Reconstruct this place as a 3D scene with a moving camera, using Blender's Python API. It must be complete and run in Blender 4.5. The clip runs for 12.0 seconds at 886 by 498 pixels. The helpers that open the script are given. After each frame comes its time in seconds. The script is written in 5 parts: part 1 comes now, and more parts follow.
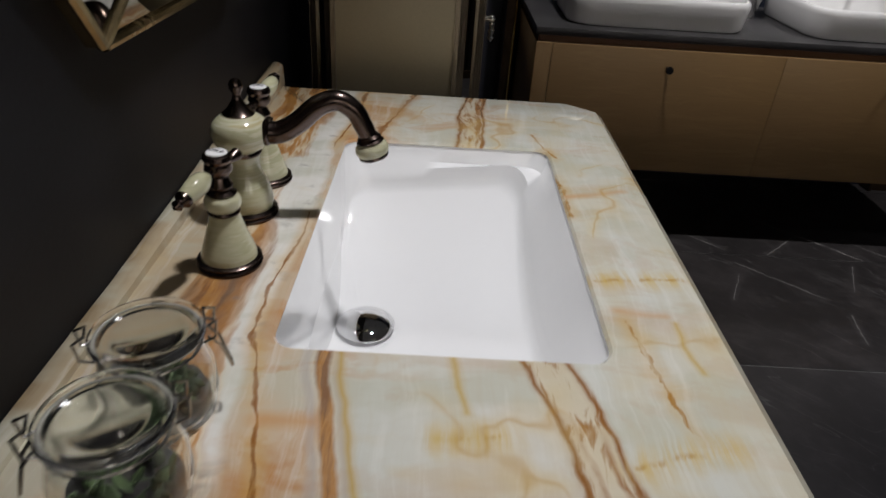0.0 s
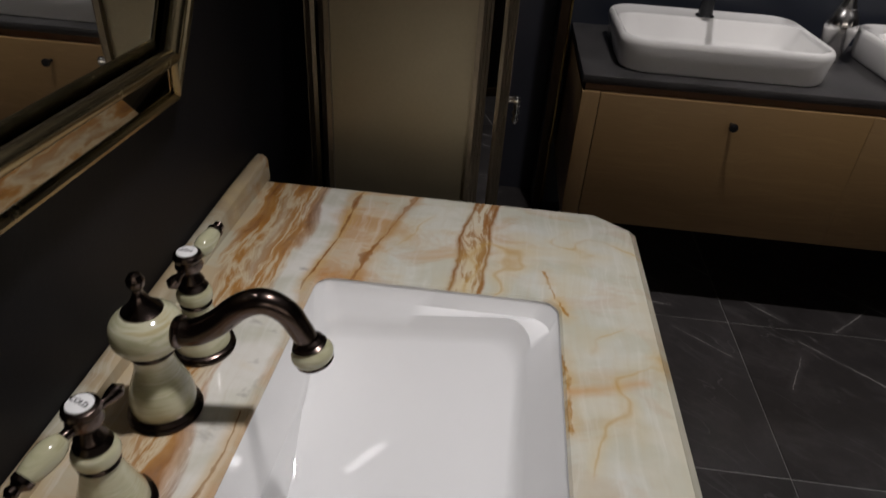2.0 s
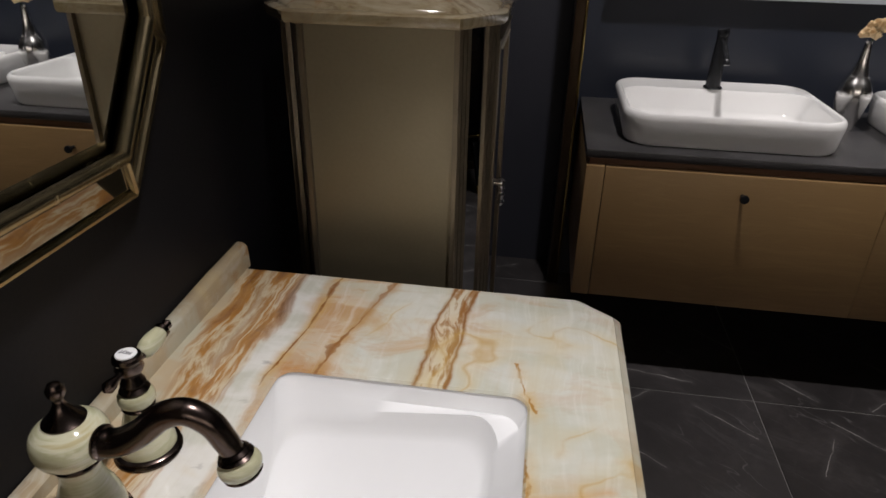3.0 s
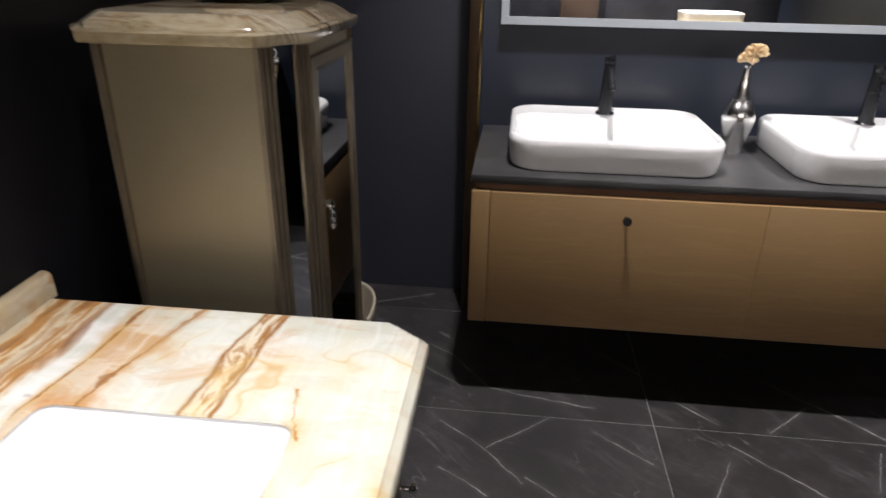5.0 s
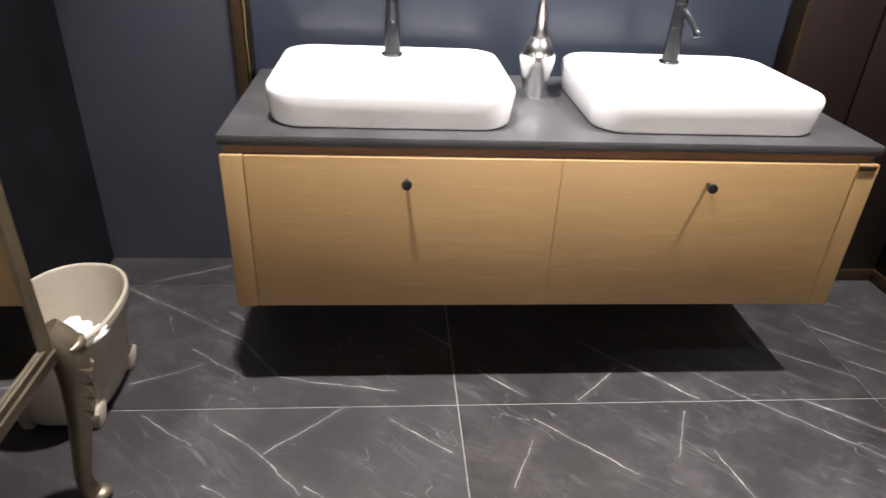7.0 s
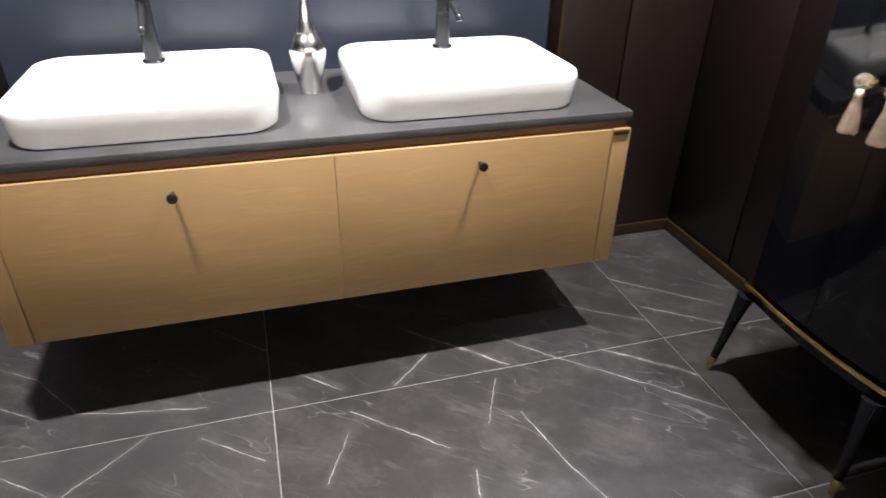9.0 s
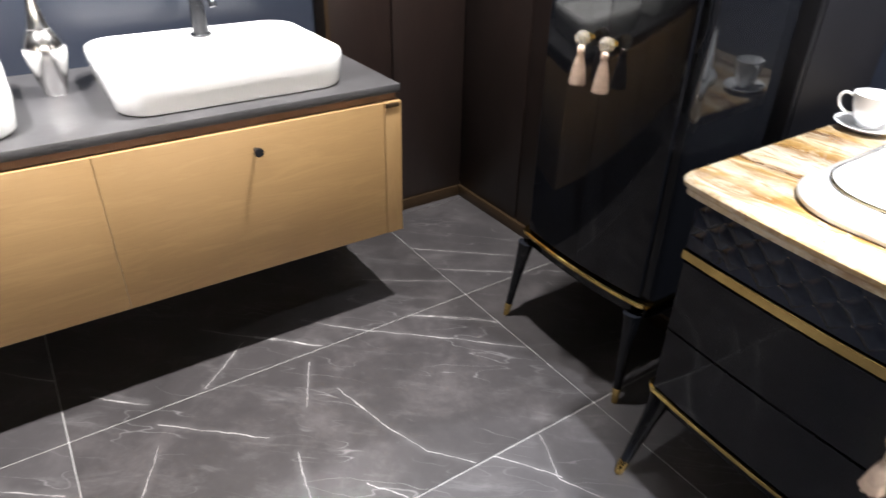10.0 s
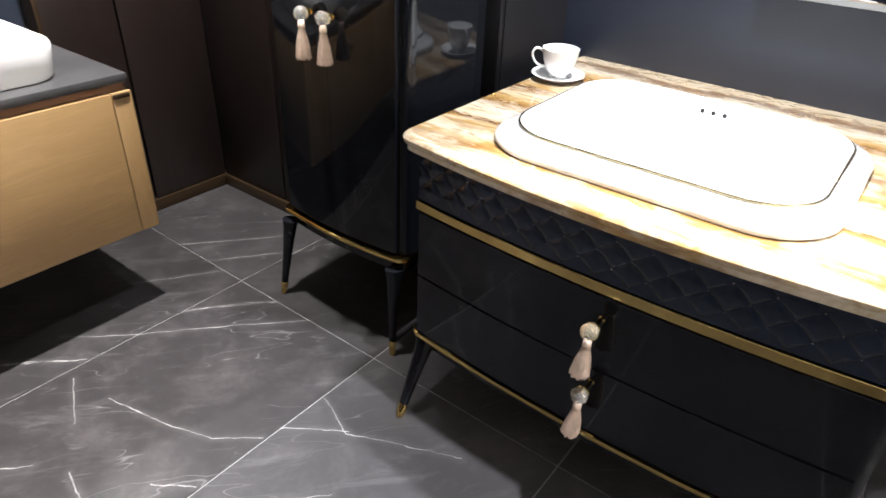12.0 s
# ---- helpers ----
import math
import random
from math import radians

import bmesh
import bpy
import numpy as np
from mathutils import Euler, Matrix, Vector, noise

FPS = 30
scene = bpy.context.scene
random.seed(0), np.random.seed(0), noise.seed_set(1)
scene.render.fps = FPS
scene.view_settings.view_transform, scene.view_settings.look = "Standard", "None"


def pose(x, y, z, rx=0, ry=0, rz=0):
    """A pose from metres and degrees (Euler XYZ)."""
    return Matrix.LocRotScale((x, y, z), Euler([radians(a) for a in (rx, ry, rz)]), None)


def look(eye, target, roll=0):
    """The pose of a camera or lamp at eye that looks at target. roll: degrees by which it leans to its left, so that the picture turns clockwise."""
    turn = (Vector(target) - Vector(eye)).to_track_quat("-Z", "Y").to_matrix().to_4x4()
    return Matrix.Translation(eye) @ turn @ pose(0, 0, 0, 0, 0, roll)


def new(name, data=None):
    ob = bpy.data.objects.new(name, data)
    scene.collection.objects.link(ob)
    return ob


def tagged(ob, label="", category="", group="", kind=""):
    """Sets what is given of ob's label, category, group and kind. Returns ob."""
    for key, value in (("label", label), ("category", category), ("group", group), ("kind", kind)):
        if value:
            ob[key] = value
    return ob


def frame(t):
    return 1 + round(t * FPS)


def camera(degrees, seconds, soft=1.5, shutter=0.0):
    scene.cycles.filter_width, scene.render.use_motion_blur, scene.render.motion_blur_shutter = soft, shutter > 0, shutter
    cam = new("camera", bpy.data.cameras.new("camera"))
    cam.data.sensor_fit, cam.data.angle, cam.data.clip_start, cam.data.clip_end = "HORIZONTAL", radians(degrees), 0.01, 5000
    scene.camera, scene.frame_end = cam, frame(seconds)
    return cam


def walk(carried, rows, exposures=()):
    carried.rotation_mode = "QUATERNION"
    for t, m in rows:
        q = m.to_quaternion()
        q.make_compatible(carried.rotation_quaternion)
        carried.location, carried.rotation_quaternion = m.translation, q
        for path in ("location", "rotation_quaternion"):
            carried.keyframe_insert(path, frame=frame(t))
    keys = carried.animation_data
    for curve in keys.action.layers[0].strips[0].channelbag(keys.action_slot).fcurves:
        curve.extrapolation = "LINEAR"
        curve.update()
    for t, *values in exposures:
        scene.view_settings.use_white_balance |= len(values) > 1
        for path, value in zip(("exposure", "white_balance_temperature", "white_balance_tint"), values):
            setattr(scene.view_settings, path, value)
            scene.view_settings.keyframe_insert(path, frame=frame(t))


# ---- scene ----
cam = camera(68.5, 12.0, 1.5, 0.35)
PATH = [
    (0, (-0.165, -0.181, 1.158), (-0.127, 1.528, 0.12), 3.9),
    (0.5, (-0.137, -0.067, 1.169), (-0.12, 1.63, 0.111), 4.1),
    (1, (-0.112, -0.006, 1.207), (-0.208, 1.639, 0.073), 4.9),
    (1.5, (-0.106, 0.045, 1.238), (-0.22, 1.671, 0.081), 5.1),
    (2, (-0.094, 0.091, 1.269), (-0.221, 1.765, 0.181), 3.9),
    (2.5, (-0.06, 0.127, 1.282), (-0.248, 1.856, 0.295), 2.7),
    (2.7, (-0.041, 0.133, 1.287), (-0.262, 1.876, 0.331), 2.0),
    (4.3, (0.133, 0.157, 1.288), (-0.181, 1.955, 0.469), 0.5),
    (4.5, (0.152, 0.15, 1.286), (-0.142, 1.955, 0.477), 0.5),
    (5, (0.231, 0.19, 1.26), (0.04, 2.004, 0.441), 1.0),
    (5.5, (0.293, 0.252, 1.234), (0.252, 2.05, 0.36), 1.5),
    (6, (0.336, 0.358, 1.217), (0.397, 2.131, 0.293), 2.4),
    (6.5, (0.405, 0.424, 1.217), (0.53, 2.176, 0.261), 2.7),
    (7, (0.512, 0.481, 1.229), (0.678, 2.217, 0.249), 2.9),
    (7.2, (0.553, 0.485, 1.221), (0.748, 2.218, 0.242), 2.7),
    (8.8, (0.712, 0.47, 1.263), (1.19, 2.124, 0.244), 1.8),
    (9, (0.75, 0.445, 1.263), (1.257, 2.095, 0.252), 1.2),
    (9.5, (0.802, 0.414, 1.255), (1.501, 1.992, 0.243), 1.3),
    (10, (0.823, 0.362, 1.254), (1.789, 1.778, 0.223), 1.3),
    (10.5, (0.814, 0.326, 1.251), (1.932, 1.61, 0.201), 1.6),
    (11, (0.812, 0.287, 1.249), (2.041, 1.457, 0.192), 2.0),
    (11.5, (0.825, 0.252, 1.254), (2.141, 1.323, 0.195), 2.3),
    (12, (0.868, 0.209, 1.257), (2.236, 1.219, 0.204), 2.5),
]
EXPOSURES = [(0.0, -1.18, 6250, 12), (1.0, -1.44, 6350, 13), (2.0, -1.46, 6500, 14), (2.6, -1.22, 6500, 14), (4.4, -0.25, 6250, 14), (5.0, 0.10, 6250, 14), (5.5, 0.44, 6550, 16), (6.5, 1.32, 6500, 14),
             (7.2, 1.64, 6250, 12), (9.0, 1.58, 6250, 11), (9.5, 1.70, 6250, 11), (10.5, 2.25, 6200, 10), (11.2, 2.30, 6150, 10), (12.0, 1.93, 6200, 10)]
walk(cam, [(t, look(eye, target, roll)) for t, eye, target, roll in PATH], EXPOSURES)

# ---- light ----
world = bpy.data.worlds.new("world")
scene.world = world
world.use_nodes = True
world.node_tree.nodes["Background"].inputs[0].default_value = (0.55, 0.62, 0.75, 1)
world.node_tree.nodes["Background"].inputs[1].default_value = 0.02
CEIL = 2.7


def spot(x, y, tx, ty, watts, size=62, blend=0.7, colour=(1.0, 0.955, 0.91), radius=0.05):
    lamp = bpy.data.lights.new("spot", "SPOT")
    lamp.energy, lamp.spot_size, lamp.spot_blend, lamp.shadow_soft_size, lamp.color = watts, radians(size), blend, radius, colour
    ob = new("spot_lamp", lamp)
    ob.matrix_world = look((x, y, CEIL - 0.03), (tx, ty, 0.0))
    return ob


SPOTS = [
    (0.20, 0.58, -0.11, 0.46, 252, 48, 0.9, (1.0, 0.98, 0.97), 0.06),
    (-0.16, 0.98, -0.25, 1.44, 68, 27, 1.0, (1.0, 0.95, 0.90)),
    (0.30, 1.62, 0.46, 2.36, 178, 66, 0.7),
    (1.84, 1.62, 1.48, 2.36, 178, 66, 0.7),
    (2.24, 0.62, 2.32, 0.64, 122, 70, 0.7, (0.98, 0.98, 1.0)),
    (1.80, 0.20, 1.26, 0.24, 145, 46.5, 0.04, (0.97, 0.98, 1.0), 0.03),
    (0.30, -1.35, 0.40, -2.60, 950, 70),
    (1.70, -1.35, 1.60, -2.60, 950, 70),
]
for s in SPOTS:
    spot(*s)


# ---- materials ----
class Nodes:
    """Short hand for building one node material."""

    def __init__(self, name):
        self.mat = bpy.data.materials.new(name)
        self.mat.use_nodes = True
        self.tree = self.mat.node_tree
        self.bsdf = self.tree.nodes["Principled BSDF"]

    def add(self, kind, **settings):
        node = self.tree.nodes.new(kind)
        for key, value in settings.items():
            if key == "operation":
                node.operation = value
            elif key == "blend_type":
                node.blend_type = value
            elif key == "data_type":
                node.data_type = value
            elif key == "noise_dimensions":
                node.noise_dimensions = value
            elif key == "feature":
                node.feature = value
        return node

    def link(self, a, b):
        self.tree.links.new(a, b)

    def put(self, socket, value):
        if isinstance(value, bpy.types.NodeSocket):
            self.link(value, socket)
        else:
            socket.default_value = value

    def math(self, op, a, b=0.0, clamp=False):
        n = self.add("ShaderNodeMath", operation=op)
        n.use_clamp = clamp
        self.put(n.inputs[0], a)
        self.put(n.inputs[1], b)
        return n.outputs[0]

    def vec(self, op, a, b=(0, 0, 0)):
        n = self.add("ShaderNodeVectorMath", operation=op)
        self.put(n.inputs[0], a)
        self.put(n.inputs[1], b)
        return n

    def noise(self, at, scale, detail=4.0, rough=0.55, distortion=0.0):
        n = self.add("ShaderNodeTexNoise")
        self.put(n.inputs["Vector"], at)
        n.inputs["Scale"].default_value, n.inputs["Detail"].default_value = scale, detail
        n.inputs["Roughness"].default_value, n.inputs["Distortion"].default_value = rough, distortion
        return n

    def ramp(self, fac, stops):
        n = self.add("ShaderNodeValToRGB")
        e = n.color_ramp.elements
        while len(e) < len(stops):
            e.new(0.5)
        for i, (p, c) in enumerate(stops):
            e[i].position = p
            e[i].color = (*c, 1) if isinstance(c, tuple) else (c, c, c, 1)
        self.put(n.inputs[0], fac)
        return n.outputs[0]

    def mix(self, fac, a, b, blend="MIX"):
        n = self.add("ShaderNodeMix", data_type="RGBA")
        n.blend_type = blend
        self.put(n.inputs[0], fac)
        self.put(n.inputs[6], a if isinstance(a, bpy.types.NodeSocket) else (*a, 1))
        self.put(n.inputs[7], b if isinstance(b, bpy.types.NodeSocket) else (*b, 1))
        return n.outputs[2]

    def place(self):
        return self.add("ShaderNodeNewGeometry").outputs["Position"]

    def local(self):
        return self.add("ShaderNodeTexCoord").outputs["Object"]

    def stretch(self, at, x, y, z):
        return self.vec("MULTIPLY", at, (x, y, z)).outputs[0]

    def bump(self, height, strength=0.2, distance=0.002):
        n = self.add("ShaderNodeBump")
        n.inputs["Strength"].default_value, n.inputs["Distance"].default_value = strength, distance
        self.put(n.inputs["Height"], height)
        self.link(n.outputs[0], self.bsdf.inputs["Normal"])

    def finish(self, colour=None, rough=None, metal=0.0, coat=0.0, coat_rough=0.05, spec=None):
        b = self.bsdf.inputs
        if colour is not None:
            self.put(b["Base Color"], colour if isinstance(colour, bpy.types.NodeSocket) else (*colour, 1))
        if rough is not None:
            self.put(b["Roughness"], rough)
        b["Metallic"].default_value, b["Coat Weight"].default_value, b["Coat Roughness"].default_value = metal, coat, coat_rough
        if spec is not None:
            b["Specular IOR Level"].default_value = spec
        return self.mat


def plain(name, colour, rough=0.5, metal=0.0, vary=0.12, scale=6.0, fine=90.0, bump=0.05, coat=0.0, spec=None, rough_vary=0.12):
    """A surface of one colour with cloudy and fine variation in tone, gloss and relief."""
    n = Nodes(name)
    at = n.local()
    big, small = n.noise(at, scale, 3), n.noise(at, fine, 3)
    tone = n.math("ADD", n.math("MULTIPLY", big.outputs[0], 0.7), n.math("MULTIPLY", small.outputs[0], 0.3))
    dark, light = tuple(c * (1 - vary) for c in colour), tuple(min(1, c * (1 + vary)) for c in colour)
    colour = n.ramp(tone, [(0.3, dark), (0.7, light)])
    gloss = n.math("ADD", n.math("MULTIPLY", n.math("SUBTRACT", tone, 0.5), rough_vary), rough, True)
    if bump:
        n.bump(small.outputs[0], bump, 0.001)
    return n.finish(colour, gloss, metal, coat, 0.05, spec)


def onyx(name, along, stops, low, width, wave=0.03, veins=((0.12, 0.05, 0.015), (0.36, 0.17, 0.05)), streaks=(0.36, 0.18, 0.055), stained=(0.60, 0.33, 0.10), pale=(0.78, 0.76, 0.62)):
    """Polished banded onyx: bands across one axis, bent by noise, with thin dark veins and amber clouds."""
    n = Nodes(name)
    at = n.place()
    x, y = (0, 1) if along == "y" else (1, 0)
    warp = n.noise(n.stretch(at, *((3.0, 1.3, 1.0) if along == "y" else (1.3, 3.0, 1.0))), 3.0, 5, 0.55)
    fine = n.noise(n.stretch(at, *((9.0, 3.0, 4.0) if along == "y" else (3.0, 9.0, 4.0))), 5.0, 6, 0.65)
    sep = n.add("ShaderNodeSeparateXYZ")
    n.link(at, sep.inputs[0])
    across = n.math("ADD", sep.outputs[x], n.math("MULTIPLY", n.math("SUBTRACT", warp.outputs[0], 0.5), wave * 2.0))
    across = n.math("ADD", across, n.math("MULTIPLY", n.math("SUBTRACT", fine.outputs[0], 0.5), wave * 0.9))
    f = n.math("DIVIDE", n.math("SUBTRACT", across, low), width)
    base = n.ramp(f, stops)
    streak = n.noise(n.stretch(at, *((15.0, 4.5, 6.0) if along == "y" else (4.5, 15.0, 6.0))), 1.5, 6, 0.68, 2.2)
    base = n.mix(n.ramp(streak.outputs[0], [(0.50, 0.0), (0.60, 0.55), (0.72, 0.75)]), base, streaks)
    base = n.mix(n.ramp(streak.outputs[0], [(0.28, 0.75), (0.42, 0.35), (0.48, 0.0)]), base, pale)
    # clouds of pale stone that break the bands
    cloud = n.noise(at, 7.0, 4, 0.6, 0.6)
    base = n.mix(n.ramp(cloud.outputs[0], [(0.52, 0.0), (0.72, 0.55)]), base, pale)
    # amber stains, drawn out across the bands
    stain = n.noise(n.stretch(at, *((5.0, 11.0, 5.0) if along == "y" else (11.0, 5.0, 5.0))), 2.2, 5, 0.65, 0.4)
    base = n.mix(n.ramp(stain.outputs[0], [(0.60, 0.0), (0.68, 0.35), (0.78, 0.6)]), base, stained)
    # thin veins
    thin = n.noise(n.stretch(at, *((9.0, 2.2, 3.0) if along == "y" else (2.2, 9.0, 3.0))), 1.6, 5, 0.6, 0.3)
    edge = n.math("ABSOLUTE", n.math("SUBTRACT", thin.outputs[0], 0.47))
    mask = n.noise(at, 6.0, 3, 0.6)
    line = n.math("MULTIPLY", n.ramp(edge, [(0.0, 0.85), (0.006, 0.55), (0.016, 0.0)]), n.ramp(mask.outputs[0], [(0.45, 0.0), (0.62, 1.0)]))
    base = n.mix(line, base, veins[1])
    grain = n.noise(at, 60.0, 4, 0.6)
    base = n.mix(n.math("MULTIPLY", grain.outputs[0], 0.25), base, (0.55, 0.45, 0.30), "SOFT_LIGHT")
    return n.finish(base, 0.10, 0, 0.5, 0.05)


def wood(name, pale, dark, along=0, rough=0.45):
    """Straight-grained veneer with long figure along one axis."""
    n = Nodes(name)
    at = n.local()
    s = [11.0, 11.0, 11.0]
    s[along] = 1.6
    long_grain = n.noise(n.stretch(at, *s), 2.5, 6, 0.66, 1.1)
    s = [260.0, 260.0, 260.0]
    s[along] = 9.0
    pores = n.noise(n.stretch(at, *s), 1.0, 3, 0.6)
    patch = n.noise(at, 1.7, 2, 0.5)
    f = n.math("ADD", n.math("MULTIPLY", long_grain.outputs[0], 0.65), n.math("MULTIPLY", patch.outputs[0], 0.35))
    colour = n.ramp(f, [(0.34, dark), (0.46, tuple((a + b) / 2 for a, b in zip(pale, dark))), (0.50, tuple(0.35 * a + 0.65 * b for a, b in zip(pale, dark))), (0.62, pale)])
    colour = n.mix(n.ramp(pores.outputs[0], [(0.54, 0.0), (0.74, 0.18)]), colour, tuple(c * 0.6 for c in dark))
    n.bump(pores.outputs[0], 0.15, 0.0006)
    return n.finish(colour, rough)


VEINS_FAR = [
    [(-0.35, 2.38), (0.07, 2.10), (0.20, 1.93), (0.30, 1.90), (0.53, 1.86)], [(-0.06, 2.05), (0.11, 1.92)], [(-0.19, 1.90), (-0.02, 1.98)],
    [(-0.29, 2.42), (-0.05, 2.53)], [(0.55, 2.20), (0.70, 2.06)], [(1.19, 1.95), (1.04, 1.81)], [(1.23, 1.95), (1.38, 1.81)],
    [(1.38, 1.95), (1.52, 1.81), (1.66, 1.69), (1.77, 1.59), (1.90, 1.47)], [(1.90, 2.15), (2.19, 1.91)], [(1.89, 1.99), (2.15, 1.80)],
    [(0.77, 1.94), (0.89, 1.83)], [(1.10, 2.07), (1.27, 1.92), (1.38, 1.81)], [(1.65, 2.06), (1.90, 1.89)],
]
VEINS_NEAR = [
    [(-0.12, 1.78), (0.03, 1.67)], [(0.07, 1.74), (0.20, 1.64), (0.31, 1.52)], [(0.21, 1.64), (0.40, 1.80)], [(0.52, 1.75), (0.67, 1.63)],
    [(0.90, 1.74), (1.12, 1.55)], [(0.88, 1.67), (0.81, 1.52)], [(1.32, 1.76), (1.24, 1.60)], [(1.68, 1.80), (1.84, 1.68), (1.90, 1.61)],
    [(1.70, 1.19), (1.65, 1.06), (1.71, 0.93), (1.77, 0.79)], [(1.56, 1.20), (1.66, 1.06)], [(1.34, 1.62), (1.39, 1.41), (1.43, 1.30), (1.51, 1.21)],
    [(1.16, 1.47), (1.13, 1.32)], [(1.68, 1.80), (1.90, 1.62)], [(1.26, 1.30), (1.32, 1.21)], [(1.24, 1.20), (1.37, 1.08), (1.50, 0.96)],
    [(0.09, 1.55), (0.22, 1.46)], [(0.32, 1.54), (0.40, 1.48)],
]


def vein_distance(n, at, lines):
    """How far a point of the surface lies from the nearest of some bent lines."""
    nearest = None
    for line in lines:
        for a, b in zip(line, line[1:]):
            run = Vector((b[0] - a[0], b[1] - a[1], 0))
            to = n.vec("MULTIPLY", n.vec("SUBTRACT", at, (a[0], a[1], 0)).outputs[0], (1, 1, 0)).outputs[0]
            dot = n.vec("DOT_PRODUCT", to, tuple(run / run.length_squared)).outputs["Value"]
            scaled = n.add("ShaderNodeVectorMath", operation="SCALE")
            scaled.inputs[0].default_value = run
            n.link(n.math("ADD", dot, 0.0, True), scaled.inputs["Scale"])
            away = n.vec("LENGTH", n.vec("SUBTRACT", to, scaled.outputs[0]).outputs[0]).outputs["Value"]
            nearest = away if nearest is None else n.math("MINIMUM", nearest, away)
    return nearest


def band_onyx(name):
    """The long onyx worktop: milky cream and pale green stone, a streaky rust band, a brown ribbon and a few veins."""
    n = Nodes(name)
    at = n.place()
    w1, w2 = n.noise(at, 6.0, 3, 0.55), n.noise(at, 38.0, 4, 0.6)
    shift = n.vec("MULTIPLY", n.vec("SUBTRACT", w1.outputs[1], (0.5, 0.5, 0.5)).outputs[0], (0.040, 0.03, 0.0)).outputs[0]
    small = n.vec("MULTIPLY", n.vec("SUBTRACT", w2.outputs[1], (0.5, 0.5, 0.5)).outputs[0], (0.0055, 0.005, 0.0)).outputs[0]
    bent = n.vec("ADD", n.vec("ADD", at, shift).outputs[0], small).outputs[0]
    sep = n.add("ShaderNodeSeparateXYZ")
    n.link(bent, sep.inputs[0])
    f = n.math("DIVIDE", n.math("ADD", sep.outputs[0], 0.475), 0.62)
    white, milk, green, straw = (0.79, 0.77, 0.71), (0.71, 0.695, 0.625), (0.655, 0.66, 0.59), (0.66, 0.63, 0.51)
    # first stops are darkened to paint in the shade on the backsplash
    base = n.ramp(f, [(0.0, (0.30, 0.22, 0.125)), (0.045, (0.54, 0.44, 0.29)), (0.12, (0.55, 0.42, 0.27)), (0.18, white), (0.256, white), (0.268, (0.60, 0.45, 0.30)), (0.36, (0.66, 0.54, 0.40)), (0.42, green), (0.52, (0.69, 0.68, 0.60)),
                      (0.60, milk), (0.68, milk), (0.75, green), (0.80, straw), (0.86, (0.67, 0.67, 0.60)), (0.96, straw)])
    # milky clouds, honey and peach patches that lie across the bands
    soft = n.noise(n.stretch(bent, 5.0, 2.5, 3.0), 2.6, 4, 0.55, 0.3)
    cloud = n.noise(n.stretch(bent, 5.0, 9.0, 5.0), 1.3, 4, 0.55, 0.2)
    base = n.mix(n.ramp(cloud.outputs[0], [(0.40, 0.65), (0.52, 0.0)]), base, (0.55, 0.55, 0.44))
    base = n.mix(n.ramp(cloud.outputs[0], [(0.57, 0.0), (0.63, 0.16), (0.73, 0.42)]), base, (0.66, 0.50, 0.23))
    peach = n.noise(n.stretch(bent, 6.0, 12.0, 5.0), 1.2, 8, 0.64, 0.6)
    warm = n.ramp(f, [(0.24, 0.0), (0.29, 1.0), (0.37, 0.9), (0.42, 0.35), (0.72, 0.30), (1.0, 0.35)])
    base = n.mix(n.math("MULTIPLY", warm, n.ramp(peach.outputs[0], [(0.50, 0.0), (0.54, 0.35), (0.60, 0.55), (0.68, 0.95)])), base, (0.52, 0.24, 0.07))
    far = n.math("MULTIPLY", n.ramp(sep.outputs[1], [(0.74, 0.0), (0.86, 1.0)]), n.ramp(f, [(0.26, 0.0), (0.28, 1.0), (0.62, 0.9), (0.85, 0.2), (0.95, 0.0)]))
    base = n.mix(n.math("MULTIPLY", far, n.ramp(peach.outputs[0], [(0.46, 0.0), (0.54, 0.32), (0.66, 0.85)])), base, (0.56, 0.35, 0.17))
    silk = n.noise(n.stretch(bent, 46.0, 2.4, 8.0), 2.0, 5, 0.65, 0.2)
    base = n.mix(n.ramp(silk.outputs[0], [(0.50, 0.0), (0.68, 0.24)]), base, (0.57, 0.49, 0.34))
    base = n.mix(n.ramp(silk.outputs[0], [(0.30, 0.35), (0.46, 0.0)]), base, (0.83, 0.82, 0.76))
    # streaky rust band by the wall
    streak = n.noise(n.stretch(bent, 15.0, 2.2, 8.0), 2.2, 5, 0.6, 0.45)
    d = vein_distance(n, bent, RUST_BAND)
    d = n.math("ADD", d, n.math("MULTIPLY", n.math("SUBTRACT", streak.outputs[0], 0.5), 0.075))
    body = n.ramp(streak.outputs[0], [(0.30, (0.13, 0.046, 0.007)), (0.40, (0.31, 0.115, 0.012)), (0.49, (0.46, 0.20, 0.028)), (0.55, (0.70, 0.58, 0.38)), (0.60, (0.42, 0.18, 0.025))])
    base = n.mix(n.ramp(d, [(0.012, 0.92), (0.024, 0.6), (0.032, 0.0)]), base, body)
    # ribbon: two rust edges, cream between them, broken rust flecks inside
    d = vein_distance(n, bent, RIBBON)
    d = n.math("ADD", d, n.math("MULTIPLY", n.math("SUBTRACT", soft.outputs[0], 0.5), 0.016))
    inside = n.ramp(d, [(0.0185, 1.0), (0.0215, 0.0)])
    base = n.mix(n.math("MULTIPLY", inside, 0.6), base, (0.70, 0.59, 0.40))
    fleck = n.noise(n.stretch(bent, 30.0, 6.0, 8.0), 2.4, 5, 0.6, 0.8)
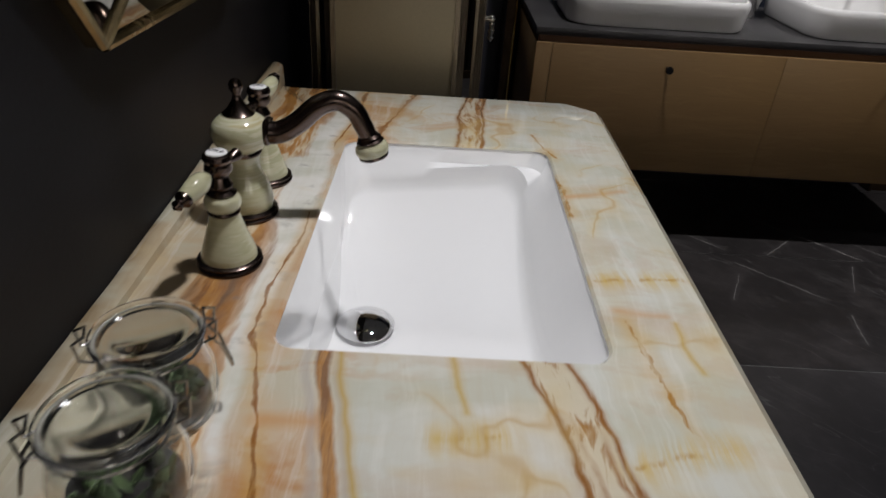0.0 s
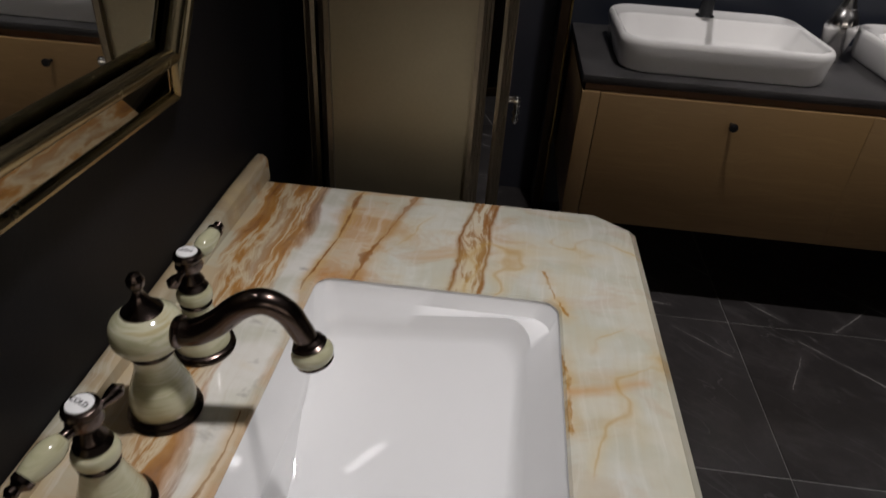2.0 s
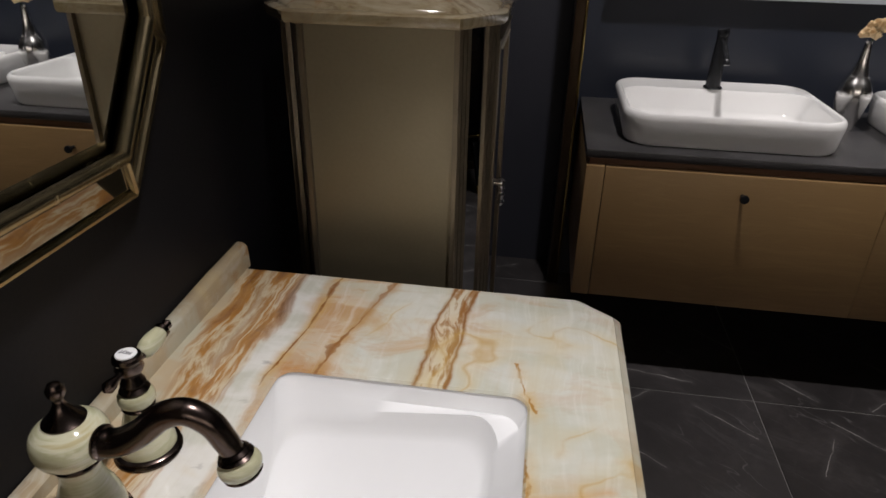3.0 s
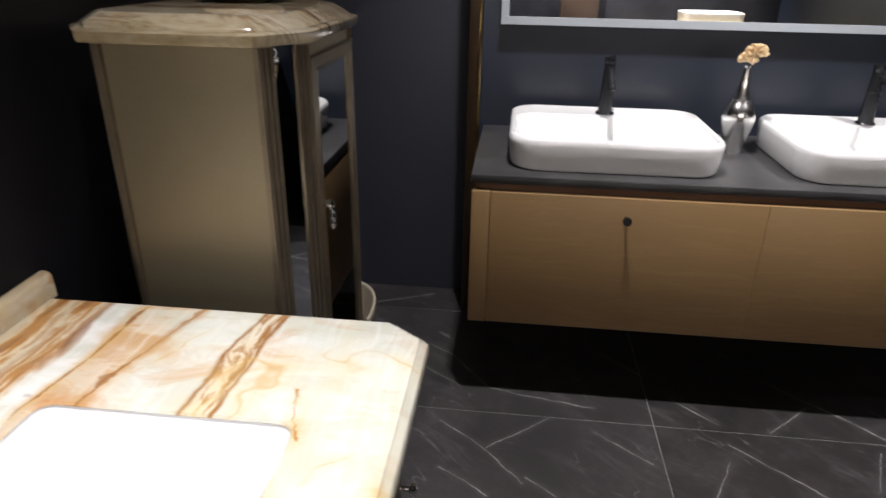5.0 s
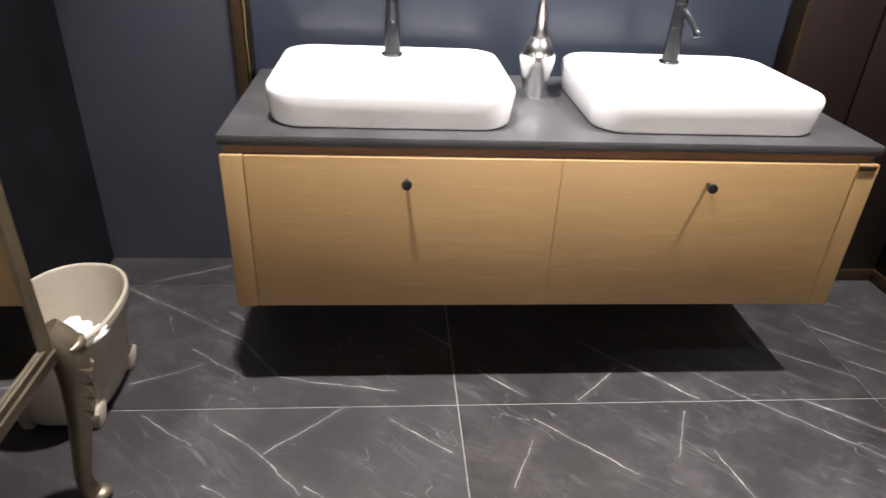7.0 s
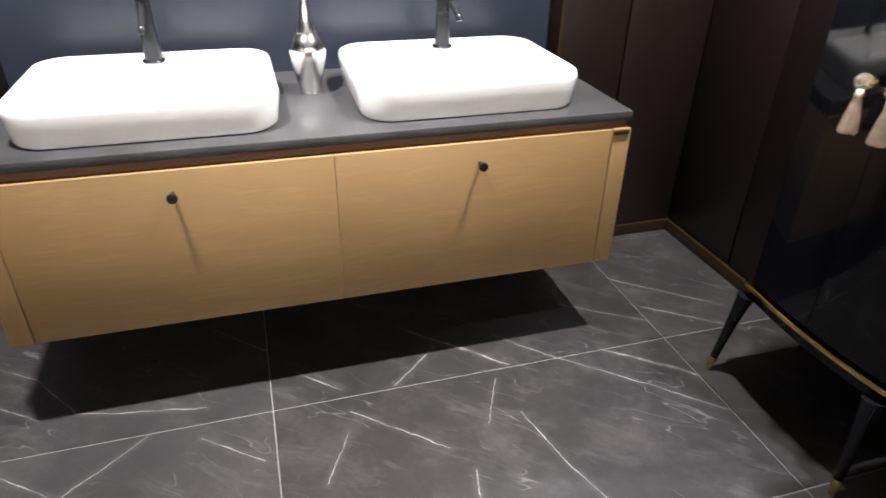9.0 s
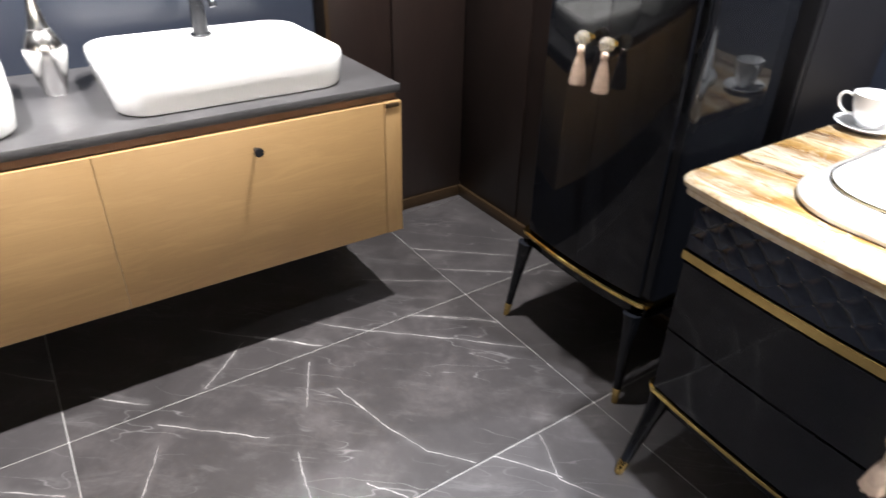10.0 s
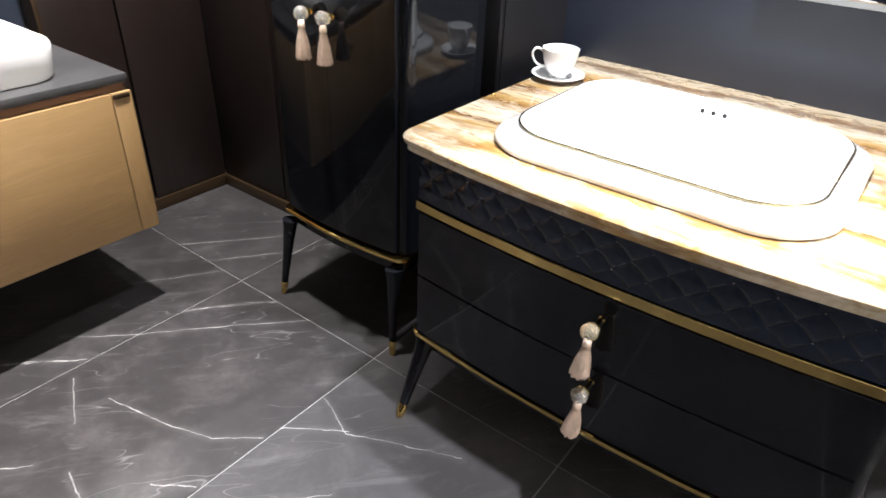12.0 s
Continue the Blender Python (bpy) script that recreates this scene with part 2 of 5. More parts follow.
    base = n.mix(n.math("MULTIPLY", inside, n.ramp(fleck.outputs[0], [(0.49, 0.0), (0.55, 0.7), (0.62, 0.95)])), base, (0.33, 0.135, 0.022))
    rim = n.math("ABSOLUTE", n.math("SUBTRACT", d, 0.0175))
    base = n.mix(n.ramp(rim, [(0.0010, 1.0), (0.0026, 0.85), (0.0042, 0.0)]), base, (0.26, 0.095, 0.014))
    rim = n.math("ABSOLUTE", n.math("SUBTRACT", d, 0.0085))
    base = n.mix(n.math("MULTIPLY", n.ramp(rim, [(0.0006, 0.8), (0.0030, 0.0)]), n.ramp(soft.outputs[0], [(0.42, 0.0), (0.55, 1.0)])), base, (0.30, 0.10, 0.010))
    # brown vein with a warm side, and a broader one with a violet-grey fringe and a yellow thread
    swell = n.noise(at, 24.0, 3, 0.6)
    wild = n.vec("MULTIPLY", n.vec("SUBTRACT", n.noise(at, 75.0, 3, 0.6).outputs[1], (0.5, 0.5, 0.5)).outputs[0], (0.010, 0.010, 0.0)).outputs[0]
    wild = n.vec("ADD", bent, wild).outputs[0]
    for lines, fringe, colour in ((THREADS, 0.013, (0.25, 0.085, 0.010)), (CRACKS, 0.018, (0.40, 0.19, 0.025))):
        d = vein_distance(n, wild if lines is CRACKS else bent, lines)
        width = n.math("ADD", n.math("MULTIPLY", n.math("POWER", swell.outputs[0], 5.0), 0.046), 0.0004)
        base = n.mix(n.math("MULTIPLY", n.ramp(d, [(0.0, 0.55), (fringe, 0.0)]), n.ramp(peach.outputs[0], [(0.38, 0.25), (0.55, 1.0)])), base, (0.62, 0.38, 0.09))
        base = n.mix(n.math("MULTIPLY", n.ramp(n.math("DIVIDE", d, width), [(0.0, 0.95), (0.7, 0.75), (1.0, 0.0)]), n.ramp(fleck.outputs[0], [(0.40, 0.15 if lines is CRACKS else 0.6), (0.54, 1.0)])), base, colour)
    d = vein_distance(n, bent, THREADS[1:2])
    base = n.mix(n.math("MULTIPLY", n.ramp(d, [(0.0, 0.75), (0.014, 0.0)]), n.ramp(soft.outputs[0], [(0.40, 0.3), (0.58, 1.0)])), base, (0.40, 0.20, 0.075))
    d = vein_distance(n, bent, BROAD)
    base = n.mix(n.ramp(d, [(0.008, 0.0), (0.011, 0.55), (0.015, 0.6), (0.017, 0.0)]), base, (0.46, 0.42, 0.40))
    base = n.mix(n.ramp(d, [(0.0040, 0.85), (0.0065, 0.0)]), base, n.ramp(silk.outputs[0], [(0.40, (0.22, 0.075, 0.008)), (0.50, (0.48, 0.21, 0.035)), (0.60, (0.20, 0.065, 0.008))]))
    d = vein_distance(n, bent, YELLOW)
    base = n.mix(n.ramp(d, [(0.0, 0.75), (0.0022, 0.6), (0.0050, 0.0)]), base, (0.56, 0.36, 0.05))
    # stains across the bands: a soft one and jagged ones with a yellow halo
    d = vein_distance(n, bent, STAINS)
    d = n.math("ADD", d, n.math("MULTIPLY", n.math("SUBTRACT", peach.outputs[0], 0.5), 0.03))
    base = n.mix(n.ramp(d, [(0.0, 0.6), (0.012, 0.0)]), base, (0.60, 0.29, 0.08))
    d = vein_distance(n, wild, JAGGED)
    base = n.mix(n.math("MULTIPLY", n.ramp(d, [(0.0, 0.8), (0.022, 0.0)]), n.ramp(silk.outputs[0], [(0.40, 0.1), (0.58, 0.95)])), base, (0.66, 0.45, 0.10))
    base = n.mix(n.math("MULTIPLY", n.ramp(d, [(0.0, 0.9), (0.0014, 0.6), (0.0030, 0.0)]), n.ramp(fleck.outputs[0], [(0.44, 0.05), (0.56, 0.8)])), base, (0.48, 0.26, 0.045))
    # a loose web of amber veins with honey halos
    web = n.noise(n.stretch(bent, 6.0, 5.0, 5.0), 1.2, 2.5, 0.5, 0.15)
    edge = n.math("ABSOLUTE", n.math("SUBTRACT", web.outputs[0], 0.5))
    where = n.math("MULTIPLY", n.ramp(f, [(0.36, 0.0), (0.44, 0.8), (0.70, 1.0)]), n.ramp(n.noise(at, 5.5, 3, 0.6).outputs[0], [(0.46, 0.0), (0.60, 1.0)]))
    base = n.mix(n.math("MULTIPLY", where, n.ramp(edge, [(0.0, 0.40), (0.030, 0.22), (0.085, 0.0)])), base, (0.68, 0.49, 0.17))
    base = n.mix(n.math("MULTIPLY", where, n.ramp(edge, [(0.0, 0.45), (0.006, 0.25), (0.014, 0.0)])), base, (0.50, 0.27, 0.05))
    # smoky grey flecks
    smoke = n.noise(n.stretch(bent, 9.0, 16.0, 8.0), 1.6, 4, 0.6, 0.3)
    base = n.mix(n.math("MULTIPLY", n.ramp(f, [(0.17, 0.0), (0.19, 1.0), (0.25, 1.0), (0.28, 0.0)]), n.ramp(smoke.outputs[0], [(0.60, 0.0), (0.70, 0.6)])), base, (0.20, 0.18, 0.17))
    grain = n.noise(at, 70.0, 4, 0.65)
    base = n.mix(n.ramp(grain.outputs[0], [(0.35, 0.10), (0.65, 0.0)]), base, (0.51, 0.45, 0.35))
    return n.finish(base, 0.07, 0, 0.6, 0.03)


RUST_BAND = [[(-0.425, 1.02), (-0.412, 0.86), (-0.402, 0.70), (-0.388, 0.52), (-0.370, 0.34), (-0.350, 0.20), (-0.335, 0.05)], [(-0.385, 1.02), (-0.372, 0.86), (-0.366, 0.70)]]
RIBBON = [[(-0.087, 1.04), (-0.105, 0.90), (-0.116, 0.76)], [(-0.060, 0.28), (-0.034, 0.20), (-0.010, 0.02)]]
THREADS = [[(-0.318, 0.52), (-0.321, 0.356), (-0.316, 0.291), (-0.298, 0.20), (-0.275, 0.02)], [(-0.205, 1.02), (-0.225, 0.93), (-0.258, 0.76)], [(-0.290, 1.02), (-0.305, 0.86), (-0.312, 0.72)]]
CRACKS = [[(-0.007, 0.82), (0.020, 0.732)], [(0.005, 0.666), (0.012, 0.611), (0.007, 0.548)], [(0.027, 0.333), (0.043, 0.285), (0.060, 0.19)], [(-0.235, 0.060), (-0.150, 0.066)]]
BROAD = [[(-0.255, 0.275), (-0.250, 0.228), (-0.232, 0.12), (-0.222, 0.02)]]
YELLOW = [[(-0.241, 0.27), (-0.226, 0.18), (-0.212, 0.10), (-0.200, 0.02)], [(-0.135, 0.27), (-0.128, 0.20)], [(0.078, 0.33), (0.086, 0.26)]]
STAINS = [[(0.014, 0.600), (0.095, 0.628)], [(0.020, 0.350), (0.070, 0.342)], [(-0.290, 0.175), (-0.255, 0.18)]]
JAGGED = [[(0.010, 0.400), (0.108, 0.412)], [(-0.105, 0.178), (-0.150, 0.170)], [(0.000, 0.150), (0.080, 0.178)]]


def turned_onyx(name):
    """Pale yellow-green onyx with soft level bands, as in turned pieces."""
    n = Nodes(name)
    at = n.place()
    level = n.noise(n.stretch(at, 7.0, 7.0, 62.0), 1.3, 4, 0.6, 0.5)
    cloud = n.noise(at, 26.0, 4, 0.6)
    base = n.ramp(level.outputs[0], [(0.32, (0.37, 0.345, 0.19)), (0.44, (0.50, 0.48, 0.31)), (0.52, (0.42, 0.41, 0.25)), (0.60, (0.60, 0.58, 0.42)), (0.70, (0.48, 0.42, 0.24))])
    base = n.mix(n.ramp(cloud.outputs[0], [(0.40, 0.0), (0.62, 0.45)]), base, (0.54, 0.53, 0.37))
    return n.finish(base, 0.10, 0, 0.6, 0.04)


def floor_marble(name):
    """Honed charcoal marble with sparse white veins."""
    n = Nodes(name)
    at = n.place()
    warp = n.noise(at, 9.0, 4, 0.6)
    shift = n.vec("SUBTRACT", warp.outputs[1], (0.5, 0.5, 0.5)).outputs[0]
    bent = n.vec("ADD", at, n.vec("MULTIPLY", shift, (0.022, 0.022, 0.0)).outputs[0]).outputs[0]
    jitter = n.vec("SUBTRACT", n.noise(at, 34.0, 3, 0.6).outputs[1], (0.5, 0.5, 0.5)).outputs[0]
    bent = n.vec("ADD", bent, n.vec("MULTIPLY", jitter, (0.007, 0.007, 0.0)).outputs[0]).outputs[0]
    nearest = vein_distance(n, bent, VEINS_FAR + VEINS_NEAR)
    thick = n.noise(at, 14.0, 3, 0.7)
    ratio = n.math("DIVIDE", nearest, n.math("ADD", n.math("MULTIPLY", n.math("POWER", thick.outputs[0], 3.0), 0.0085), 0.0003))
    line = n.ramp(ratio, [(0.0, 0.5), (0.6, 0.28), (1.0, 0.0)])
    line = n.math("MULTIPLY", line, n.ramp(n.noise(at, 9.0, 4, 0.65).outputs[0], [(0.36, 0.25), (0.56, 1.0)]))
    halo = n.ramp(nearest, [(0.0, 0.06), (0.018, 0.0)])
    # faint wandering veins everywhere
    along = n.vec("DOT_PRODUCT", bent, (0.76, -0.65, 0.0)).outputs["Value"]
    across = n.vec("DOT_PRODUCT", bent, (0.65, 0.76, 0.0)).outputs["Value"]
    turned = n.add("ShaderNodeCombineXYZ")
    n.link(n.math("MULTIPLY", along, 1.1), turned.inputs[0])
    n.link(n.math("MULTIPLY", across, 4.5), turned.inputs[1])
    w = n.noise(turned.outputs[0], 2.6, 2, 0.5, 0.05)
    faint = n.math("MULTIPLY", n.ramp(n.math("ABSOLUTE", n.math("SUBTRACT", w.outputs[0], 0.5)), [(0.0, 0.32), (0.003, 0.16), (0.007, 0.0)]),
                   n.ramp(n.noise(at, 4.2, 3).outputs[0], [(0.46, 0.0), (0.64, 0.9)]))
    mist = n.noise(turned.outputs[0], 3.4, 6, 0.7, 0.6)
    faint = n.math("MAXIMUM", faint, n.ramp(mist.outputs[0], [(0.56, 0.0), (0.76, 0.14)]))
    cloud = n.noise(at, 4.5, 6, 0.68, 0.4)
    fine = n.noise(at, 38.0, 5, 0.7)
    tone = n.math("ADD", n.math("MULTIPLY", cloud.outputs[0], 0.75), n.math("MULTIPLY", fine.outputs[0], 0.25))
    base = n.ramp(tone, [(0.3, (0.0128, 0.0114, 0.0115)), (0.5, (0.0235, 0.0210, 0.0212)), (0.7, (0.054, 0.0485, 0.0485))])
    each = n.add("ShaderNodeObjectInfo").outputs["Random"]
    base = n.mix(n.math("MULTIPLY", each, 0.25), base, (0.10, 0.095, 0.10))
    base = n.mix(n.math("MAXIMUM", halo, faint), base, (0.30, 0.29, 0.29))
    base = n.mix(line, base, (0.62, 0.60, 0.58))
    rough = n.math("ADD", n.math("MULTIPLY", fine.outputs[0], 0.14), 0.30)
    n.bump(fine.outputs[0], 0.06, 0.0006)
    return n.finish(base, rough, 0, 0, 0.05, 0.45)


M = {}
CREAM, TAN, RUST, UMBER, AMBER, WHITE = (0.66, 0.54, 0.37), (0.46, 0.32, 0.17), (0.38, 0.15, 0.035), (0.15, 0.065, 0.025), (0.60, 0.36, 0.09), (0.74, 0.69, 0.59)
M["onyx"] = band_onyx("onyx")
HONEY, BRONZE = (0.44, 0.275, 0.095), (0.25, 0.125, 0.035)
IVORY = (0.64, 0.57, 0.45)
M["onyx_gold"] = onyx("onyx_gold", "y", [(0.0, CREAM), (0.05, HONEY), (0.08, IVORY), (0.13, BRONZE), (0.16, HONEY), (0.20, IVORY), (0.26, HONEY), (0.285, UMBER), (0.30, CREAM), (0.38, IVORY), (0.44, BRONZE), (0.47, HONEY), (0.52, CREAM),
                                         (0.58, UMBER), (0.60, HONEY), (0.66, IVORY), (0.74, BRONZE), (0.77, HONEY), (0.84, IVORY), (0.90, UMBER), (0.93, CREAM)], 1.76, 0.92, 0.06, streaks=(0.24, 0.135, 0.050), stained=(0.46, 0.295, 0.095), pale=(0.62, 0.55, 0.42))
DULL, OLIVE, SAND = (0.46, 0.395, 0.27), (0.33, 0.265, 0.155), (0.56, 0.50, 0.385)
M["onyx_dark"] = onyx("onyx_dark", "x", [(0.0, DULL), (0.15, OLIVE), (0.25, SAND), (0.40, DULL), (0.44, UMBER), (0.47, SAND), (0.6, OLIVE), (0.7, DULL), (0.73, UMBER), (0.76, SAND), (0.9, RUST)], 1.0, 0.6, 0.06, streaks=(0.13, 0.075, 0.032), stained=(0.36, 0.17, 0.05), pale=(0.52, 0.46, 0.345))
M["onyx_faucet"] = turned_onyx("onyx_faucet")
M["bronze"] = plain("dark_bronze", (0.10, 0.075, 0.065), 0.22, 1.0, 0.25, 20, 200, 0.03)
M["ceramic"] = plain("white_ceramic", (0.88, 0.88, 0.875), 0.07, 0, 0.01, 3, 60, 0.0, coat=0.5, rough_vary=0.02)
M["chrome"] = plain("chrome", (0.85, 0.85, 0.86), 0.04, 1.0, 0.02, 8, 80, 0.0, rough_vary=0.02)
M["silver"] = plain("polished_silver", (0.78, 0.76, 0.74), 0.07, 1.0, 0.05, 8, 80, 0.02, rough_vary=0.05)
M["vase_silver"] = plain("satin_silver", (0.86, 0.85, 0.84), 0.2, 1.0, 0.05, 8, 80, 0.02, rough_vary=0.05)
M["mirror"] = plain("mirror_glass", (0.80, 0.81, 0.80), 0.01, 1.0, 0.01, 2, 30, 0.0, rough_vary=0.0)
M["old_mirror"] = plain("aged_mirror_glass", (0.42, 0.40, 0.35), 0.03, 1.0, 0.15, 9, 60, 0.0, rough_vary=0.02)
M["antique"] = plain("antique_gold", (0.40, 0.325, 0.19), 0.26, 1.0, 0.25, 14, 120, 0.08)
M["champagne"] = plain("champagne_lacquer", (0.30, 0.255, 0.170), 0.40, 0.55, 0.10, 5, 160, 0.05)
M["gilt"] = plain("champagne_gilding", (0.22, 0.18, 0.125), 0.4, 0.65, 0.22, 12, 140, 0.08)
M["gold"] = plain("polished_brass", (0.78, 0.56, 0.20), 0.10, 1.0, 0.12, 12, 120, 0.02, rough_vary=0.06)
M["black"] = plain("black_lacquer", (0.0070, 0.0076, 0.0098), 0.06, 0, 0.2, 3, 60, 0.0, rough_vary=0.03, spec=0.30)
M["black_quilt"] = plain("black_quilted_lacquer", (0.011, 0.016, 0.030), 0.20, 0, 0.2, 3, 60, 0.02)
M["wall_dark"] = plain("charcoal_wall_paint", (0.025, 0.027, 0.037), 0.52, 0, 0.15, 2, 220, 0.08)
M["wall_blue"] = plain("ink_blue_panel", (0.0195, 0.0240, 0.0360), 0.30, 0, 0.12, 2, 220, 0.015)
M["wall_black"] = plain("black_wall_panel", (0.0090, 0.0090, 0.0112), 0.5, 0, 0.45, 5, 160, 0.14, spec=0.2)
M["wall_navy"] = plain("ink_blue_wall_paint", (0.016, 0.0205, 0.033), 0.4, 0, 0.12, 2, 220, 0.06)
M["panel_brown"] = wood("dark_brown_panel", (0.017, 0.0098, 0.0078), (0.009, 0.0055, 0.0046), 2, 0.42)
M["trim_brown"] = plain("bronze_trim", (0.055, 0.034, 0.018), 0.35, 0.6, 0.2, 14, 120, 0.05)
M["oak"] = wood("honey_oak_veneer", (0.312, 0.197, 0.086), (0.254, 0.154, 0.065), 0, 0.42)
M["oak_side"] = wood("honey_oak_upright", (0.312, 0.197, 0.086), (0.254, 0.154, 0.065), 2, 0.42)
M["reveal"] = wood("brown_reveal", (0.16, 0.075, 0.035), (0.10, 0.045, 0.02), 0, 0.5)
M["slate"] = plain("grey_slate_top", (0.050, 0.0485, 0.050), 0.33, 0, 0.35, 9, 70, 0.10)
M["tap_black"] = plain("matt_black_tap", (0.020, 0.021, 0.024), 0.26, 0.3, 0.1, 9, 90, 0.0)
M["ceiling"] = plain("grey_ceiling_paint", (0.28, 0.285, 0.30), 0.8, 0, 0.1)
M["grout"] = plain("grey_grout", (0.24, 0.235, 0.228), 0.8, 0, 0.2, 8, 150, 0.1)
M["floor"] = floor_marble("charcoal_marble")
M["bin"] = plain("cream_plastic", (0.38, 0.335, 0.265), 0.35, 0, 0.08, 5, 90, 0.03)
M["paper"] = plain("white_tissue", (0.80, 0.79, 0.76), 0.9, 0, 0.06, 20, 200, 0.2)
M["petal"] = plain("cream_petal", (0.74, 0.58, 0.36), 0.7, 0, 0.18, 30, 200, 0.1)
M["tassel"] = plain("beige_silk_thread", (0.48, 0.365, 0.285), 0.6, 0, 0.25, 60, 700, 0.5)
M["moss"] = plain("green_moss", (0.026, 0.044, 0.012), 0.9, 0, 0.5, 60, 300, 0.5)
M["soil"] = plain("dark_soil", (0.020, 0.018, 0.016), 0.9, 0, 0.4, 60, 300, 0.6)
M["steel_wire"] = plain("steel_wire", (0.45, 0.43, 0.40), 0.25, 1.0, 0.1, 20, 200, 0.0)
M["hole"] = plain("dark_hole", (0.02, 0.02, 0.02), 0.7)
M["seal"] = plain("clear_rubber_seal", (0.20, 0.195, 0.175), 0.3, 0, 0.1, 20, 200, 0.0)
M["print"] = plain("black_print", (0.02, 0.02, 0.025), 0.6)
M["white_edge"] = plain("frosted_edge", (0.36, 0.39, 0.42), 0.35, 0, 0.03)
M["brown_front"] = plain("dark_brown_display_front", (0.040, 0.026, 0.018), 0.4, 0, 0.3, 4, 90, 0.05)
M["poster"] = plain("pale_wall_panel", (0.52, 0.49, 0.44), 0.6, 0, 0.2, 2, 40, 0.05)


def glass_material(name, tint, ior=1.45, clear=1.0, rough=0.01):
    n = Nodes(name)
    n.bsdf.inputs["Transmission Weight"].default_value = clear
    n.bsdf.inputs["IOR"].default_value = ior
    return n.finish(tint, rough)


M["glass"] = glass_material("clear_glass", (0.97, 0.98, 0.97))
M["crystal"] = glass_material("cut_crystal", (0.98, 0.98, 0.98), 1.62, 0.92, 0.0)
M["lid_glass"] = glass_material("thick_pressed_glass", (0.93, 0.93, 0.90), 1.45, 1.0, 0.05)


# ---- mesh helpers ----
def part(name, bm, material, parent=None, label="", smooth=38):
    """One mesh object from a bmesh, under a thing or a part."""
    bmesh.ops.recalc_face_normals(bm, faces=bm.faces)
    mesh = bpy.data.meshes.new(name)
    bm.to_mesh(mesh)
    bm.free()
    mesh.materials.append(M[material])
    if smooth:
        mesh.polygons.foreach_set("use_smooth", [True] * len(mesh.polygons))
        mesh.set_sharp_from_angle(angle=radians(smooth))
    ob = new(name, mesh)
    if parent is not None:
        ob.parent = parent
        ob.matrix_parent_inverse = Matrix.Translation(parent.matrix_world.translation).inverted()
    if label:
        ob["label"] = label
    return ob


def thing(name, at, label, category, group="", kind=""):
    """An empty at the base of a thing, which holds its parts."""
    ob = new(name)
    ob.location = at
    ob.matrix_world = Matrix.Translation(at)
    ob.empty_display_size = 0.05
    return tagged(ob, label, category, group, kind)


def box(x0, x1, y0, y1, z0, z1, bevel=0.0, segments=2, bm=None):
    bm = bm or bmesh.new()
    m = Matrix.LocRotScale(((x0 + x1) / 2, (y0 + y1) / 2, (z0 + z1) / 2), None, (x1 - x0, y1 - y0, z1 - z0))
    made = bmesh.ops.create_cube(bm, size=1.0, matrix=m)
    if bevel:
        edges = list({e for v in made["verts"] for e in v.link_edges})
        bmesh.ops.bevel(bm, geom=edges, offset=bevel, segments=segments, profile=0.5, affect="EDGES")
    return bm


def loft(rings, cap_first=True, cap_last=True, bm=None):
    """A skin over rings of equally many points."""
    bm = bm or bmesh.new()
    rows = [[bm.verts.new(p) for p in ring] for ring in rings]
    n = len(rows[0])
    for a, b in zip(rows, rows[1:]):
        for i in range(n):
            bm.faces.new((a[i], a[(i + 1) % n], b[(i + 1) % n], b[i]))
    if cap_first:
        bm.faces.new(list(reversed(rows[0])))
    if cap_last:
        bm.faces.new(rows[-1])
    return bm


def lathe(profile, at=(0, 0, 0), segments=32, m=None, bm=None):
    """Turn (radius, height) pairs round the z axis, then move by m or to at."""
    m = m or Matrix.Translation(at)
    rings = []
    for r, z in profile:
        rings.append([m @ Vector((max(r, 1e-5) * math.cos(2 * math.pi * i / segments), max(r, 1e-5) * math.sin(2 * math.pi * i / segments), z)) for i in range(segments)])
    return loft(rings, True, True, bm)


def smooth_line(points, steps=6):
    """Catmull-Rom through points of any dimension."""
    pts = [Vector(p) for p in points]
    pts = [pts[0] * 2 - pts[1]] + pts + [pts[-1] * 2 - pts[-2]]
    out = []
    for i in range(1, len(pts) - 2):
        p0, p1, p2, p3 = pts[i - 1:i + 3]
        for s in range(steps):
            t = s / steps
            out.append(0.5 * (2 * p1 + (p2 - p0) * t + (2 * p0 - 5 * p1 + 4 * p2 - p3) * t * t + (3 * p1 - p0 - 3 * p2 + p3) * t ** 3))
    return out + [pts[-2]]


def tube(points, radii, sides=12, bm=None, closed=False):
    """A round bar along points; radii: one or one each."""
    pts = [Vector(p) for p in points]
    radii = radii if isinstance(radii, (list, tuple)) else [radii] * len(pts)
    rings, side = [], None
    for i, p in enumerate(pts):
        if closed:
            d = (pts[(i + 1) % len(pts)] - pts[i - 1]).normalized()
        else:
            d = (pts[min(i + 1, len(pts) - 1)] - pts[max(i - 1, 0)]).normalized()
        side = d.orthogonal().normalized() if side is None else (side - d * side.dot(d)).normalized()
        up = d.cross(side)
        rings.append([p + radii[i] * (math.cos(2 * math.pi * k / sides) * side + math.sin(2 * math.pi * k / sides) * up) for k in range(sides)])
    if closed:
        return loft(rings + [rings[0]], False, False, bm)
    return loft(rings, True, True, bm)


